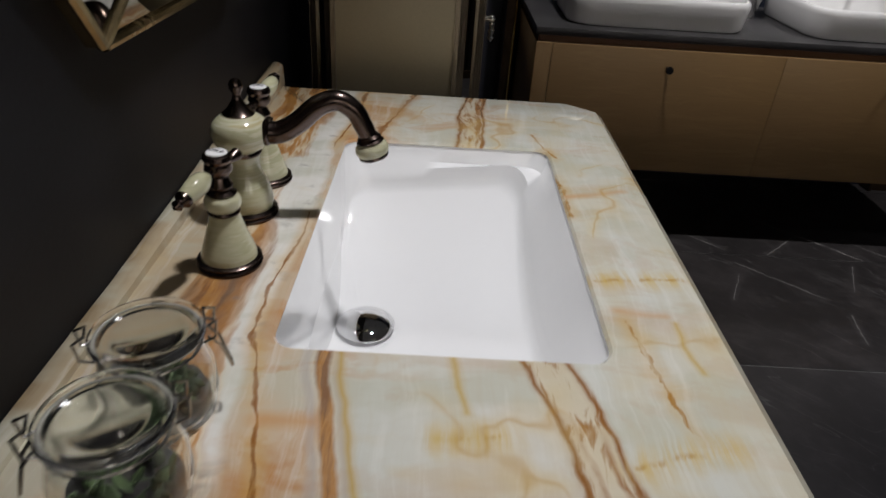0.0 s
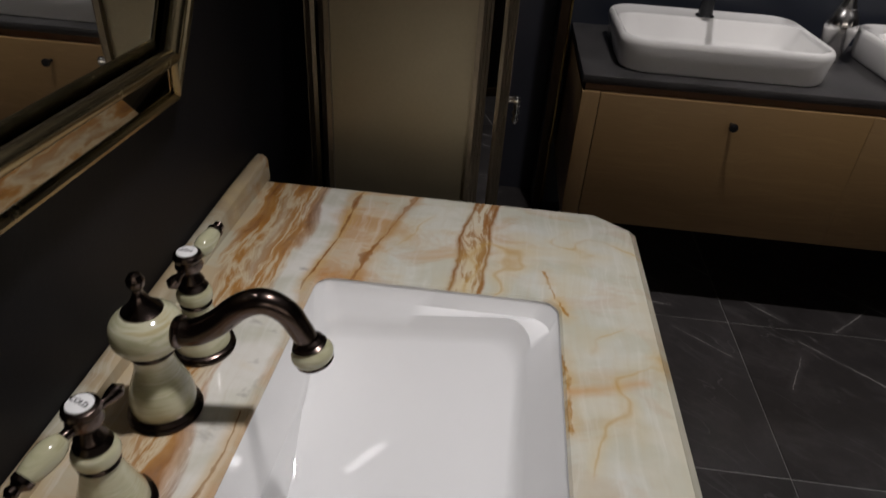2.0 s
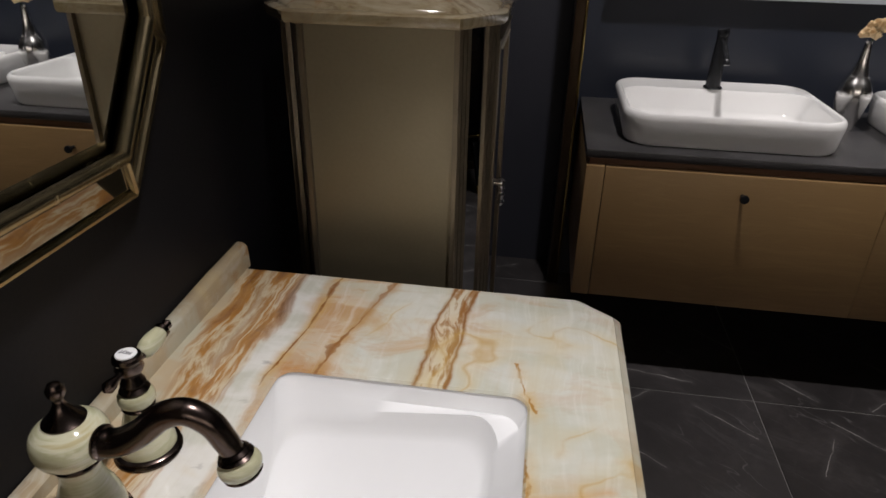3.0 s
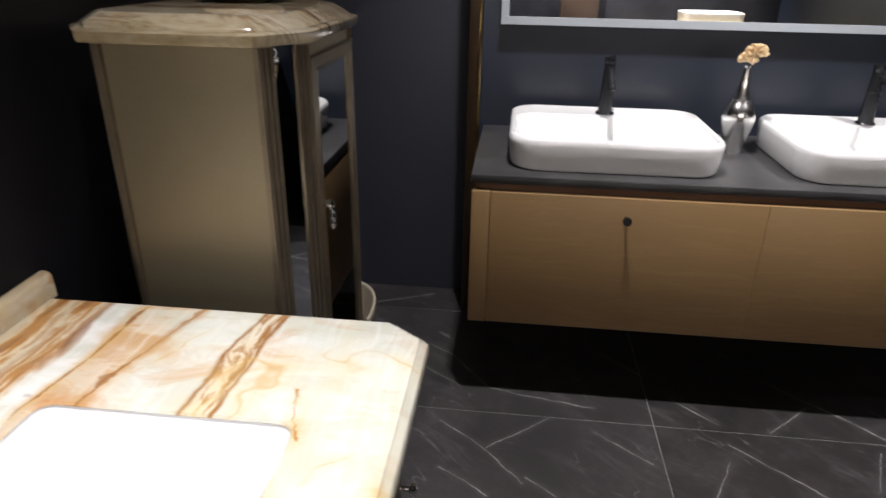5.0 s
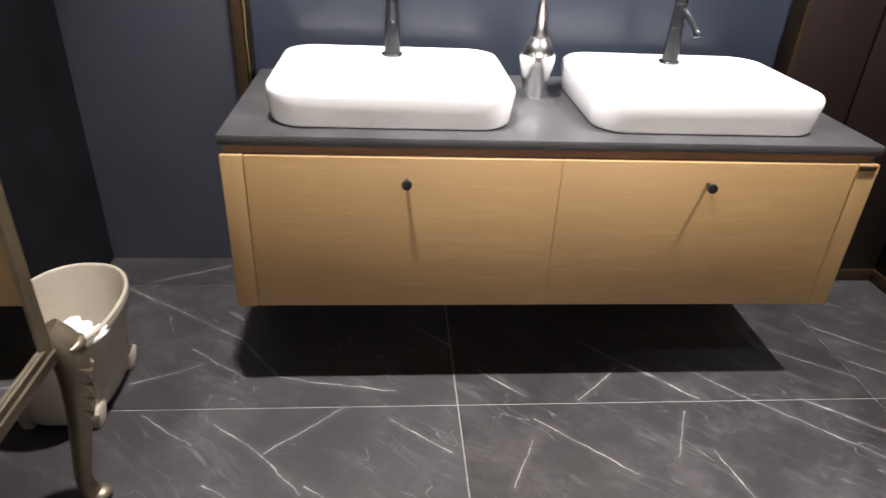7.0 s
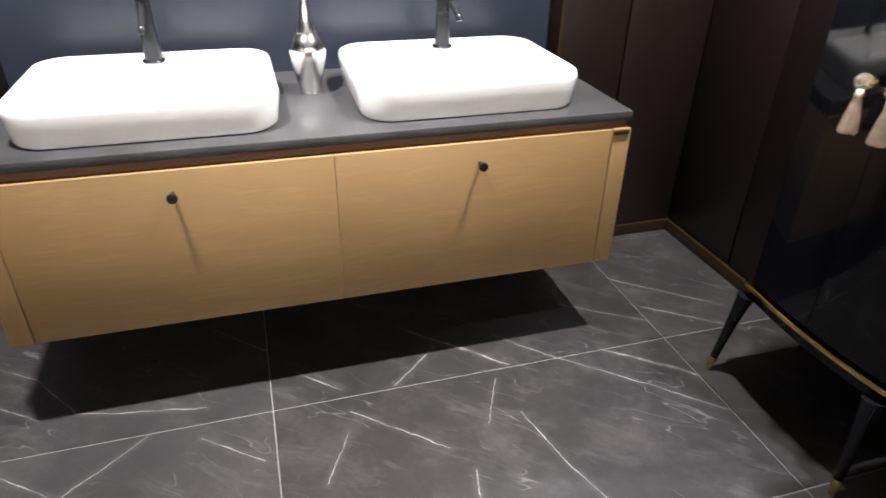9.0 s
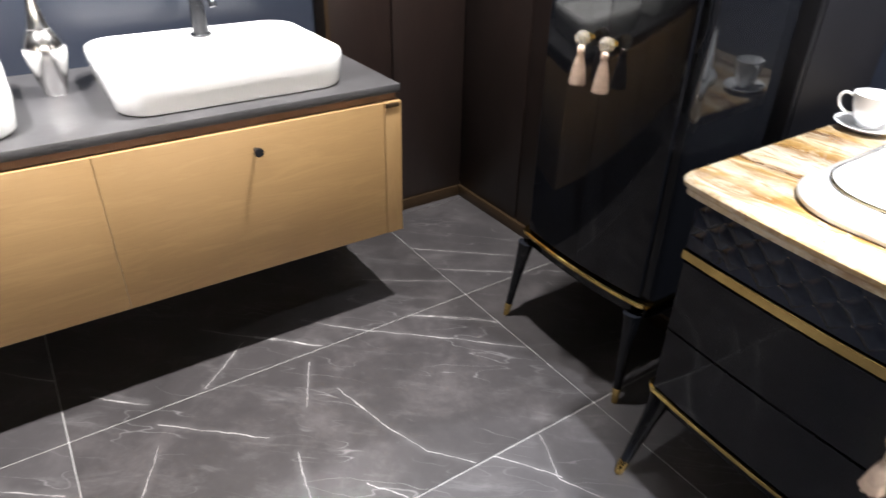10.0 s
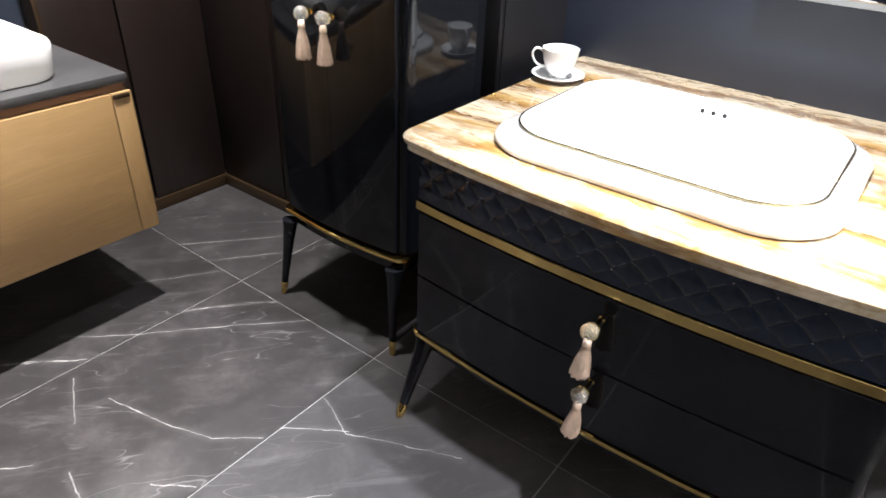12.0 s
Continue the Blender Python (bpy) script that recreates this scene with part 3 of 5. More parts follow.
def rounded(x0, x1, y0, y1, r, z, n=8):
    """Points of a rounded rectangle, counter-clockwise."""
    out = []
    for cx, cy, a in ((x1 - r, y1 - r, 0), (x0 + r, y1 - r, 90), (x0 + r, y0 + r, 180), (x1 - r, y0 + r, 270)):
        out += [Vector((cx + r * math.cos(radians(a + 90 * k / n)), cy + r * math.sin(radians(a + 90 * k / n)), z)) for k in range(n + 1)]
    return out


def inset(poly, d):
    """Move each side of a convex counter-clockwise polygon inwards by d."""
    out, n = [], len(poly)
    for i in range(n):
        a, b, c = Vector(poly[i - 1][:2]), Vector(poly[i][:2]), Vector(poly[(i + 1) % n][:2])
        u, v = (b - a).normalized(), (c - b).normalized()
        nu, nv = Vector((-u.y, u.x)), Vector((-v.y, v.x))
        k = (nu + nv)
        out.append(b + k * (d / max(0.2, 1 + nu.dot(nv))))
    return out


def radial(poly, centre, angles):
    """Where rays from the centre leave a polygon."""
    c, out, n = Vector(centre), [], len(poly)
    for a in angles:
        d, best = Vector((math.cos(a), math.sin(a))), None
        for i in range(n):
            p, q = Vector(poly[i][:2]) - c, Vector(poly[(i + 1) % n][:2]) - c
            e = q - p
            det = d.x * -e.y + e.x * d.y
            if abs(det) < 1e-12:
                continue
            t, s = (p.x * -e.y + e.x * p.y) / det, (d.x * p.y - d.y * p.x) / det
            if t > 0 and -1e-6 <= s <= 1 + 1e-6 and (best is None or t > best):
                best = t
        out.append(c + d * best)
    return out


def slab_with_hole(outer, hole, profile, z_low, hole_edge=0.003):
    """A worktop: outer and hole are polygons; profile: (inset, z) from the top face's rim down to the lower edge."""
    c = sum((Vector(p[:2]) for p in hole), Vector((0, 0))) / len(hole)
    angles = {2 * math.pi * i / 72 for i in range(72)}
    for p in list(outer) + list(hole):
        d = Vector(p[:2]) - c
        angles.add(math.atan2(d.y, d.x) % (2 * math.pi))
    angles = sorted(angles)
    angles = [a for i, a in enumerate(angles) if i == 0 or a - angles[i - 1] > 1e-4]
    z_top = profile[0][1]
    ring = lambda poly, z: [Vector((p.x, p.y, z)) for p in radial(poly, c, angles)]
    rings = [ring(hole, z_low), ring(hole, z_top - hole_edge), ring(inset(hole, -hole_edge), z_top)]
    rings += [ring(inset(outer, d) if d else outer, z) for d, z in profile]
    rings += [ring(hole, z_low)]
    bm = loft(rings, False, False)
    bmesh.ops.remove_doubles(bm, verts=bm.verts, dist=1e-5)
    return bm


def slab(outer, profile):
    """A worktop without a hole; profile from the top down."""
    return loft([[Vector((p[0], p[1], z)) for p in (inset(outer, d) if d else outer)] for d, z in profile])


def prism(poly, z0, z1, d=0.0):
    rings = [[Vector((p[0], p[1], z0)) for p in poly], [Vector((p[0], p[1], z1)) for p in poly]]
    if d:
        small = inset(poly, d)
        rings = [[Vector((p[0], p[1], z0)) for p in small], [Vector((p[0], p[1], z0 + d)) for p in poly], [Vector((p[0], p[1], z1 - d)) for p in poly], [Vector((p[0], p[1], z1)) for p in small]]
    return loft(rings)


def lettering(text, size, m, parent, depth=0.0002):
    """Raised letters in the built-in font, as one mesh."""
    curve = bpy.data.curves.new("lettering", "FONT")
    curve.body, curve.size, curve.align_x, curve.align_y, curve.extrude = text, size, "CENTER", "CENTER", depth
    probe = new("lettering_probe", curve)
    mesh = bpy.data.meshes.new_from_object(probe.evaluated_get(bpy.context.evaluated_depsgraph_get()))
    bpy.data.objects.remove(probe)
    mesh.transform(m)
    mesh.materials.clear()
    mesh.materials.append(M["print"])
    ob = new("lettering", mesh)
    ob.parent = parent
    ob.matrix_parent_inverse = Matrix.Translation(parent.matrix_world.translation).inverted()
    return ob


def structure(name, bm, material, label, category):
    return tagged(part(name, bm, material), label, category, "", "structure")


# ---- the room ----
XL, XR, XN, YF, YB = -0.475, 2.32, 2.675, 2.585, -2.2
floor = structure("floor", box(XL - 0.1, XN + 0.1, YB - 0.1, YF + 0.1, -0.08, -0.0025), "grout", "charcoal marble tile floor with white veins", "floor")
structure("ceiling", box(XL - 0.1, XN + 0.1, YB - 0.1, YF + 0.1, CEIL, CEIL + 0.1), "ceiling", "plain grey painted ceiling", "ceiling")
structure("wall_left", box(XL - 0.12, XL, YB - 0.1, YF + 0.12, -0.002, CEIL), "wall_black", "black painted wall behind the onyx vanity", "wall")
structure("wall_far", box(XL, XN + 0.12, YF, YF + 0.12, -0.002, CEIL), "wall_dark", "charcoal painted end wall", "wall")
structure("wall_back", box(XL, XN + 0.12, YB - 0.12, YB, -0.002, CEIL), "poster", "pale greige wall behind the walker", "wall")
structure("wall_right", box(XN, XN + 0.12, YB, 1.13, -0.002, CEIL), "wall_navy", "ink blue wall behind the black vanity", "wall")
structure("wall_pier", box(XR + 0.02, XN + 0.12, 1.13, YF, -0.002, CEIL), "wall_black", "dark wall pier behind the tall black cabinet", "wall")
# the double vanity's back: blue panel between dark brown panels, brass-coloured edges
structure("wall_panel", box(0.112, 1.735, 2.49, YF, -0.002, CEIL), "wall_blue", "ink blue glossy panel behind two basins", "wall panel")
structure("trim_left", box(0.072, 0.112, 2.405, YF, -0.002, CEIL, 0.003), "trim_brown", "brown metal edge of the blue panel", "trim")
structure("trim_edge", box(0.104, 0.1125, 2.3995, 2.4045, 0.0, CEIL, 0.001), "gold", "thin brass edge strip on the brown trim", "trim")
structure("trim_right", box(1.735, 1.750, 2.415, YF, -0.002, CEIL, 0.003), "trim_brown", "brown metal edge of the blue panel", "trim")
cladding = thing("wall_cladding", (2.0, 2.44, 0), "dark brown timber wall panels with narrow joints", "wall panel", "", "structure")
for x0, x1 in ((1.752, 1.995), (2.003, XR - 0.001)):
    part("panel", box(x0, x1, 2.44, 2.58, 0.045, CEIL, 0.002), "panel_brown", cladding)
for y0, y1, m in ((2.065, 2.438, "panel_brown"), (1.62, 2.057, "panel_brown"), (1.132, 1.612, "wall_black")):
    part("panel", box(XR, XR + 0.019, y0, y1, 0.045, CEIL, 0.002), m, cladding)
structure("baseboard_far", box(1.752, XR - 0.012, 2.43, 2.58, -0.002, 0.045, 0.002), "trim_brown", "low brown metal skirting", "skirting")
structure("baseboard_right", box(XR - 0.012, XR + 0.019, 1.132, 2.58, -0.002, 0.045, 0.002), "trim_brown", "low brown metal skirting", "skirting")
for s in SPOTS:
    lamp = thing("downlight", (s[0], s[1], CEIL), "small recessed black ceiling downlight", "downlight", "ceiling downlights")
    part("rim", lathe([(0.045, 0.0), (0.05, -0.004), (0.05, -0.006), (0.043, -0.008), (0.040, 0.0)], (s[0], s[1], CEIL)), "tap_black", lamp)



# ---- onyx vanity ----
TOP = 0.775
OX0, OX1, OY0, OY1 = -0.472, 0.132, 0.025, 1.008


def cut_corners(x0, x1, y0, y1, a, b, c, d):
    """A rectangle with cut corners, each (along x, along y): near right, far right, far left, near left."""
    return [Vector(p) for p in ((x0 + d[0], y0), (x1 - a[0], y0), (x1, y0 + a[1]), (x1, y1 - b[1]), (x1 - b[0], y1), (x0 + c[0], y1), (x0, y1 - c[1]), (x0, y0 + d[1]))]


vanity = thing("vanity_cabinet", (-0.17, 0.51, 0), "champagne vanity cabinet with mirrored doors under an onyx top", "vanity cabinet")
shape = cut_corners(-0.46, 0.098, 0.06, 0.972, (0.05, 0.05), (0.05, 0.05), (0.01, 0.01), (0.01, 0.01))
for o, z0, z1 in ((0.0, 0.715, TOP - 0.036), (0.0, 0.30, 0.34)):
    part("rail", slab_with_hole(inset(shape, o), [Vector(p) for p in ((-0.34, 0.23), (0.045, 0.23), (0.045, 0.80), (-0.34, 0.80))], [(0.003, z1), (0.0, z1 - 0.003), (0.0, z0)], z0), "gilt", vanity)
part("body", prism(inset(shape, 0.012), 0.34, 0.60), "champagne", vanity)
part("panel", slab_with_hole(inset(shape, 0.010), [Vector(p) for p in ((-0.34, 0.23), (0.045, 0.23), (0.045, 0.80), (-0.34, 0.80))], [(0.0, 0.715), (0.0, 0.60)], 0.60), "champagne", vanity)
for y0, y1 in ((0.125, 0.513), (0.519, 0.907)):
    d = part("door", box(0.088, 0.094, y0 + 0.02, y1 - 0.02, 0.36, 0.70, 0.001), "mirror", vanity, "mirrored glass door")
    part("frame", box(0.086, 0.101, y0, y0 + 0.02, 0.342, 0.713, 0.003), "gilt", d)
    part("frame", box(0.086, 0.101, y1 - 0.02, y1, 0.342, 0.713, 0.003), "gilt", d)
    yk = y1 - 0.012
    part("handle", lathe([(0.004, 0), (0.004, 0.014), (0.008, 0.017), (0.009, 0.021), (0.005, 0.025)], m=Matrix.Translation((0.100, yk, 0.56)) @ pose(0, 0, 0, 0, 90, 0), segments=16), "silver", d)
    part("handle", tube([(0.122, yk, 0.556), (0.126, yk, 0.53), (0.120, yk, 0.505)], [0.003, 0.0045, 0.002]), "silver", d)


def cabriole(x, y, dx, dy, z1, parent, thick=0.02):
    """A carved leg that swells at the knee, draws in at the ankle and curls at the foot."""
    k = thick / 0.031
    line = smooth_line([(-0.006 * k, z1), (0.022 * k, z1 * 0.92), (0.030 * k, z1 * 0.80), (0.020 * k, z1 * 0.62), (0.006 * k, z1 * 0.44), (-0.012 * k, z1 * 0.24), (-0.018 * k, z1 * 0.12), (-0.006 * k, z1 * 0.03)], 5)
    wide = smooth_line([(thick * 1.05, 0), (thick * 1.12, 0), (thick * 1.02, 0), (thick * 0.86, 0), (thick * 0.72, 0), (thick * 0.58, 0), (thick * 0.56, 0), (thick * 0.72, 0)], 5)
    bm = tube([(x + dx * p.x, y + dy * p.x, p.y) for p in line], [w.x for w in wide], 16)
    m = Matrix.Translation((x + dx * 0.006 * k, y + dy * 0.006 * k, thick * 0.5)) @ Matrix.Diagonal((0.86, 0.75, 0.45, 1))
    bmesh.ops.create_uvsphere(bm, u_segments=16, v_segments=10, radius=thick, matrix=m)
    leg = part("leg", bm, "gilt", parent)
    face = Vector((dx, dy, 0)).normalized()
    side = Vector((-face.y, face.x, 0))

    def on_leg(f, across, proud):
        """A point on the front of the leg at the share f of its height."""
        i = min(range(len(line)), key=lambda j: abs(line[j].y - z1 * f))
        r = wide[i].x
        return Vector((x + dx * line[i].x, y + dy * line[i].x, z1 * f)) + side * (across * r) + face * (r * math.sqrt(max(0.0, 1 - across * across)) * 0.96 + proud)

    part("scroll", tube([on_leg(0.93, a, 0.002) for a in (-0.8, -0.4, 0.0, 0.4, 0.8)], [0.004 * k, 0.009 * k, 0.011 * k, 0.009 * k, 0.004 * k], 10), "gilt", leg, "rounded scroll on the knee")
    for f in (0.78, 0.70, 0.62, 0.54):
        for lean in (-1, 1):
            part("carving", tube([on_leg(f + 0.05, lean * 0.85, 0.0), on_leg(f + 0.01, lean * 0.45, 0.002), on_leg(f - 0.05, lean * 0.05, 0.001)], [0.002 * k, 0.0065 * k, 0.003 * k], 8), "gilt", leg)
    part("stem", tube([on_leg(f, 0.0, 0.0) for f in (0.86, 0.70, 0.56, 0.44)], [0.003 * k, 0.005 * k, 0.005 * k, 0.002 * k], 8), "gilt", leg)
    return leg


for x, y, dx, dy in ((0.068, 0.94, 0.7, 0.7), (0.068, 0.09, 0.7, -0.7), (-0.43, 0.94, 0.2, 0.7), (-0.43, 0.09, 0.2, -0.7)):
    cabriole(x, y, dx, dy, 0.305, vanity, 0.018)

hole = [Vector(p[:2]) for p in rounded(-0.303, 0.006, 0.268, 0.760, 0.022, 0, 5)]
outer = cut_corners(OX0, OX1, OY0, OY1, (0.058, 0.045), (0.058, 0.045), (0.004, 0.004), (0.004, 0.004))
top = part("countertop", slab_with_hole(outer, hole, [(0.020, TOP), (0.012, TOP - 0.0015), (0.010, TOP - 0.005), (0.003, TOP - 0.008), (0.0, TOP - 0.013), (0.0, TOP - 0.030), (0.004, TOP - 0.035)], TOP - 0.0038), "onyx")
tagged(top, "polished banded onyx countertop in cream, green and rust", "countertop")
rim = [(-0.474, 0.0), (-0.474, 0.046), (-0.4715, 0.0505), (-0.467, 0.0525), (-0.461, 0.0515), (-0.456, 0.048), (-0.453, 0.042), (-0.452, 0.0)]
splash = part("backsplash", loft([[Vector((x, y, TOP - 0.001 + z * tall_)) for x, z in rim] for y, tall_ in ((OY0 + 0.002, 0.12), (0.34, 0.20), (0.52, 0.36), (0.71, 0.58), (0.90, 0.78), (OY1 - 0.006, 0.82), (OY1 - 0.002, 0.80))]), "onyx", top)

sink = thing("sink", (-0.15, 0.514, 0.60), "white ceramic rectangular sink set under the onyx", "sink")
DX, DY, DZ = -0.245, 0.500, TOP - 0.160


def evenly(ring, corner=7, k=9):
    """Adds points along the four straight sides of a rounded rectangle."""
    out = []
    for i, p in enumerate(ring):
        out.append(p)
        if i % corner == corner - 1:
            q = ring[(i + 1) % len(ring)]
            out += [p.lerp(q, j / (k + 1)) for j in range(1, k + 1)]
    return out


def sink_ring(t, z, r):
    """A ring of the bowl, t of the way from the opening to the foot of its sloping walls."""
    return evenly(rounded(-0.3045 + 0.007 * t, 0.0075 - 0.044 * t, 0.2665 + 0.028 * t, 0.7615 - 0.032 * t, r, z, 6))


def sink_floor(p, lift=0.0):
    """The height of the gently hollow floor of the sink."""
    return DZ + 0.008 + 0.056 * ((p.y - DY) / 0.19) ** 2 + 0.024 * max(0.0, (p.x - DX) / 0.22) + lift


rings = [evenly(rounded(-0.312, 0.015, 0.259, 0.769, 0.03, TOP - 0.0042, 6)), sink_ring(0.0, TOP - 0.0042, 0.023), sink_ring(0.22, TOP - 0.028, 0.026)]
for t, lift, r in ((0.72, 0.024, 0.034), (0.84, 0.011, 0.036), (0.96, 0.0035, 0.036), (1.15, 0.0, 0.036)):
    rings.append([Vector((p.x, p.y, sink_floor(p, lift))) for p in sink_ring(t, 0, r)])
foot = rings[-1]
for t in (0.25, 0.5, 0.75, 1.0):
    ring = []
    for p in foot:
        out = Vector((p.x - DX, p.y - DY))
        q = Vector((DX, DY)) + out.normalized() * min(0.039, out.length * 0.999)
        v = Vector((p.x + (q.x - p.x) * t, p.y + (q.y - p.y) * t, 0))
        near = max(0.0, 1 - (Vector((v.x - DX, v.y - DY)).length - 0.039) / 0.06)
        ring.append(Vector((v.x, v.y, sink_floor(v) * (1 - near) + DZ * near)))
    rings.append(ring)
outside = [evenly(rounded(-0.303 - d, 0.006 + d, 0.268 - d, 0.760 + d, 0.04, z, 6)) for d, z in ((-0.10, TOP - 0.172), (-0.02, TOP - 0.168), (0.006, TOP - 0.08), (0.009, TOP - 0.010))]
part("basin", loft(outside + rings, True, True), "ceramic", sink, smooth=60)
drain = part("drain", lathe([(0.030, -0.002), (0.030, 0.004), (0.0375, 0.006), (0.0385, 0.0085), (0.037, 0.0105), (0.030, 0.0150), (0.020, 0.0185), (0.010, 0.0203), (0.0, 0.0208)], (DX, DY, DZ - 0.001), 48), "chrome", sink, "domed chrome pop-up drain")
for k in range(3):
    part("overflow_hole", lathe([(0.0055, 0), (0.0055, 0.0012), (0.0, 0.0012)], m=Matrix.Translation((0.0022, 0.492 + 0.026 * k, TOP - 0.026)) @ pose(0, 0, 0, 0, -76, 0), segments=16), "hole", sink)


def bell(profile_stone, at):
    return lathe([(p.x, p.y) for p in smooth_line([(r, z, 0) for r, z in profile_stone], 5)], at, 36)


FX, FY = -0.386, 0.510
faucet = thing("faucet", (FX, FY, TOP), "bronze and pale onyx swan-neck faucet on the countertop", "faucet")
part("base", lathe([(0.034, 0), (0.035, 0.003), (0.033, 0.005), (0.034, 0.008), (0.031, 0.011)], (FX, FY, TOP), 36), "bronze", faucet)
part("body", bell([(0.029, 0.010), (0.0305, 0.020), (0.0275, 0.036), (0.0210, 0.053), (0.0180, 0.066), (0.0190, 0.078)], (FX, FY, TOP)), "onyx_faucet", faucet, "turned pale green onyx body")
part("collar", lathe([(0.0205, 0.077), (0.0215, 0.0795), (0.0205, 0.082)], (FX, FY, TOP)), "bronze", faucet)
part("bulb", bell([(0.020, 0.082), (0.029, 0.090), (0.0325, 0.102), (0.029, 0.115), (0.017, 0.124), (0.008, 0.126)], (FX, FY, TOP)), "onyx_faucet", faucet, "round pale green onyx bulb")
part("finial", lathe([(0.017, 0.122), (0.018, 0.125), (0.013, 0.129), (0.007, 0.138), (0.0045, 0.144), (0.0045, 0.147), (0.0075, 0.152), (0.0078, 0.157), (0.005, 0.162), (0.0, 0.164)], (FX, FY, TOP)), "bronze", faucet)
neck = smooth_line([(FX + a, FY + 0.11 * max(0.0, a - 0.026), TOP + h) for a, h in ((0.026, 0.104), (0.044, 0.104), (0.065, 0.116), (0.088, 0.136), (0.109, 0.142), (0.127, 0.131), (0.137, 0.113), (0.142, 0.102))], 6)
part("collar", lathe([(0.014, 0), (0.0155, 0.002), (0.0155, 0.005), (0.0125, 0.007)], m=Matrix.Translation((FX + 0.027, FY, TOP + 0.104)) @ pose(0, 0, 0, 0, 90, 0)), "bronze", faucet)
part("spout", tube(neck, [0.0132 - 0.0026 * i / (len(neck) - 1) for i in range(len(neck))], 20), "bronze", faucet, "dark bronze curved spout")
tip = Matrix.Translation((FX + 0.143, FY + 0.0128, TOP + 0.101)) @ pose(0, 0, 0, 0, 166, 0)
part("collar", lathe([(0.0112, -0.002), (0.0140, 0.001), (0.0125, 0.003), (0.0162, 0.0055), (0.0140, 0.007)], m=tip), "bronze", faucet)
part("nozzle", lathe([(0.0140, 0.006), (0.0185, 0.0105), (0.0198, 0.015), (0.0188, 0.020), (0.0160, 0.0235)], m=tip), "onyx_faucet", faucet)
part("aerator", lathe([(0.0172, 0.022), (0.0178, 0.024), (0.0165, 0.026), (0.0125, 0.026), (0.0115, 0.0235)], m=tip), "bronze", faucet)


def tap_handle(y, turn, word, dx=0.0, tilt=1.0):
    x = FX + dx
    tap = thing("lever_tap", (x, y, TOP), "bronze and onyx lever tap marked " + word, "lever tap", "lever taps of the onyx vanity")
    at = (x, y, TOP)
    part("base", lathe([(0.033, 0), (0.034, 0.003), (0.032, 0.005), (0.033, 0.008), (0.030, 0.010)], at, 36), "bronze", tap)
    part("bell", bell([(0.029, 0.009), (0.0275, 0.018), (0.0215, 0.036), (0.0165, 0.053), (0.0145, 0.061)], at), "onyx_faucet", tap, "bell-shaped pale onyx base")
    part("collar", lathe([(0.0155, 0.0600), (0.0165, 0.0620), (0.0155, 0.0640)], at), "bronze", tap)
    part("bulb", bell([(0.0145, 0.0640), (0.0180, 0.0690), (0.0175, 0.0770), (0.013, 0.0820)], at), "onyx_faucet", tap)
    part("neck", lathe([(0.014, 0.0810), (0.015, 0.0830), (0.011, 0.0870), (0.0125, 0.0910), (0.010, 0.0960), (0.0085, 0.1000), (0.0125, 0.1050), (0.0140, 0.1090), (0.0125, 0.1150), (0.0145, 0.1190), (0.0135, 0.1230), (0.0105, 0.1245)], at), "bronze", tap)
    button = part("button", lathe([(0.0105, 0.1235), (0.0100, 0.1255), (0.006, 0.1265), (0.0, 0.1267)], at), "ceramic", tap, "white button lettered " + word)
    lettering(word, 0.0062, Matrix.Translation((x, y, TOP + 0.1269)) @ pose(0, 0, 0, 0, 0, turn + 90), button)
    d = Vector((math.cos(radians(turn)), math.sin(radians(turn)), 0))
    c = Vector((x, y, TOP + 0.109))
    along = lambda s, z: c + d * s + Vector((0, 0, z * tilt))
    part("arm", tube([along(0.008, 0), along(0.017, -0.001), along(0.022, -0.002)], [0.005, 0.0042, 0.006]), "bronze", tap)
    line = [along(0.019 + 0.033 * k / 8, -0.002 - 0.008 * k / 8) for k in range(9)]
    part("lever", tube(line, [0.006, 0.0086, 0.0100, 0.0106, 0.0106, 0.0103, 0.0096, 0.0088, 0.0072], 18), "onyx_faucet", tap, "oval pale onyx lever")
    part("lever_tip", tube([along(0.051, -0.010), along(0.055, -0.0112), along(0.059, -0.012), along(0.063, -0.013), along(0.067, -0.0135)], [0.0085, 0.0085, 0.0045, 0.0058, 0.002]), "bronze", tap)
    part("stub", tube([along(-0.009, 0), along(-0.018, 0.001), along(-0.025, 0.002), along(-0.031, 0.003), along(-0.036, 0.003)], [0.0045, 0.0035, 0.006, 0.0066, 0.002]), "bronze", tap)


tap_handle(0.399, 251, "COLD", 0.010)
tap_handle(0.603, 84, "HOT", -0.002, -0.8)


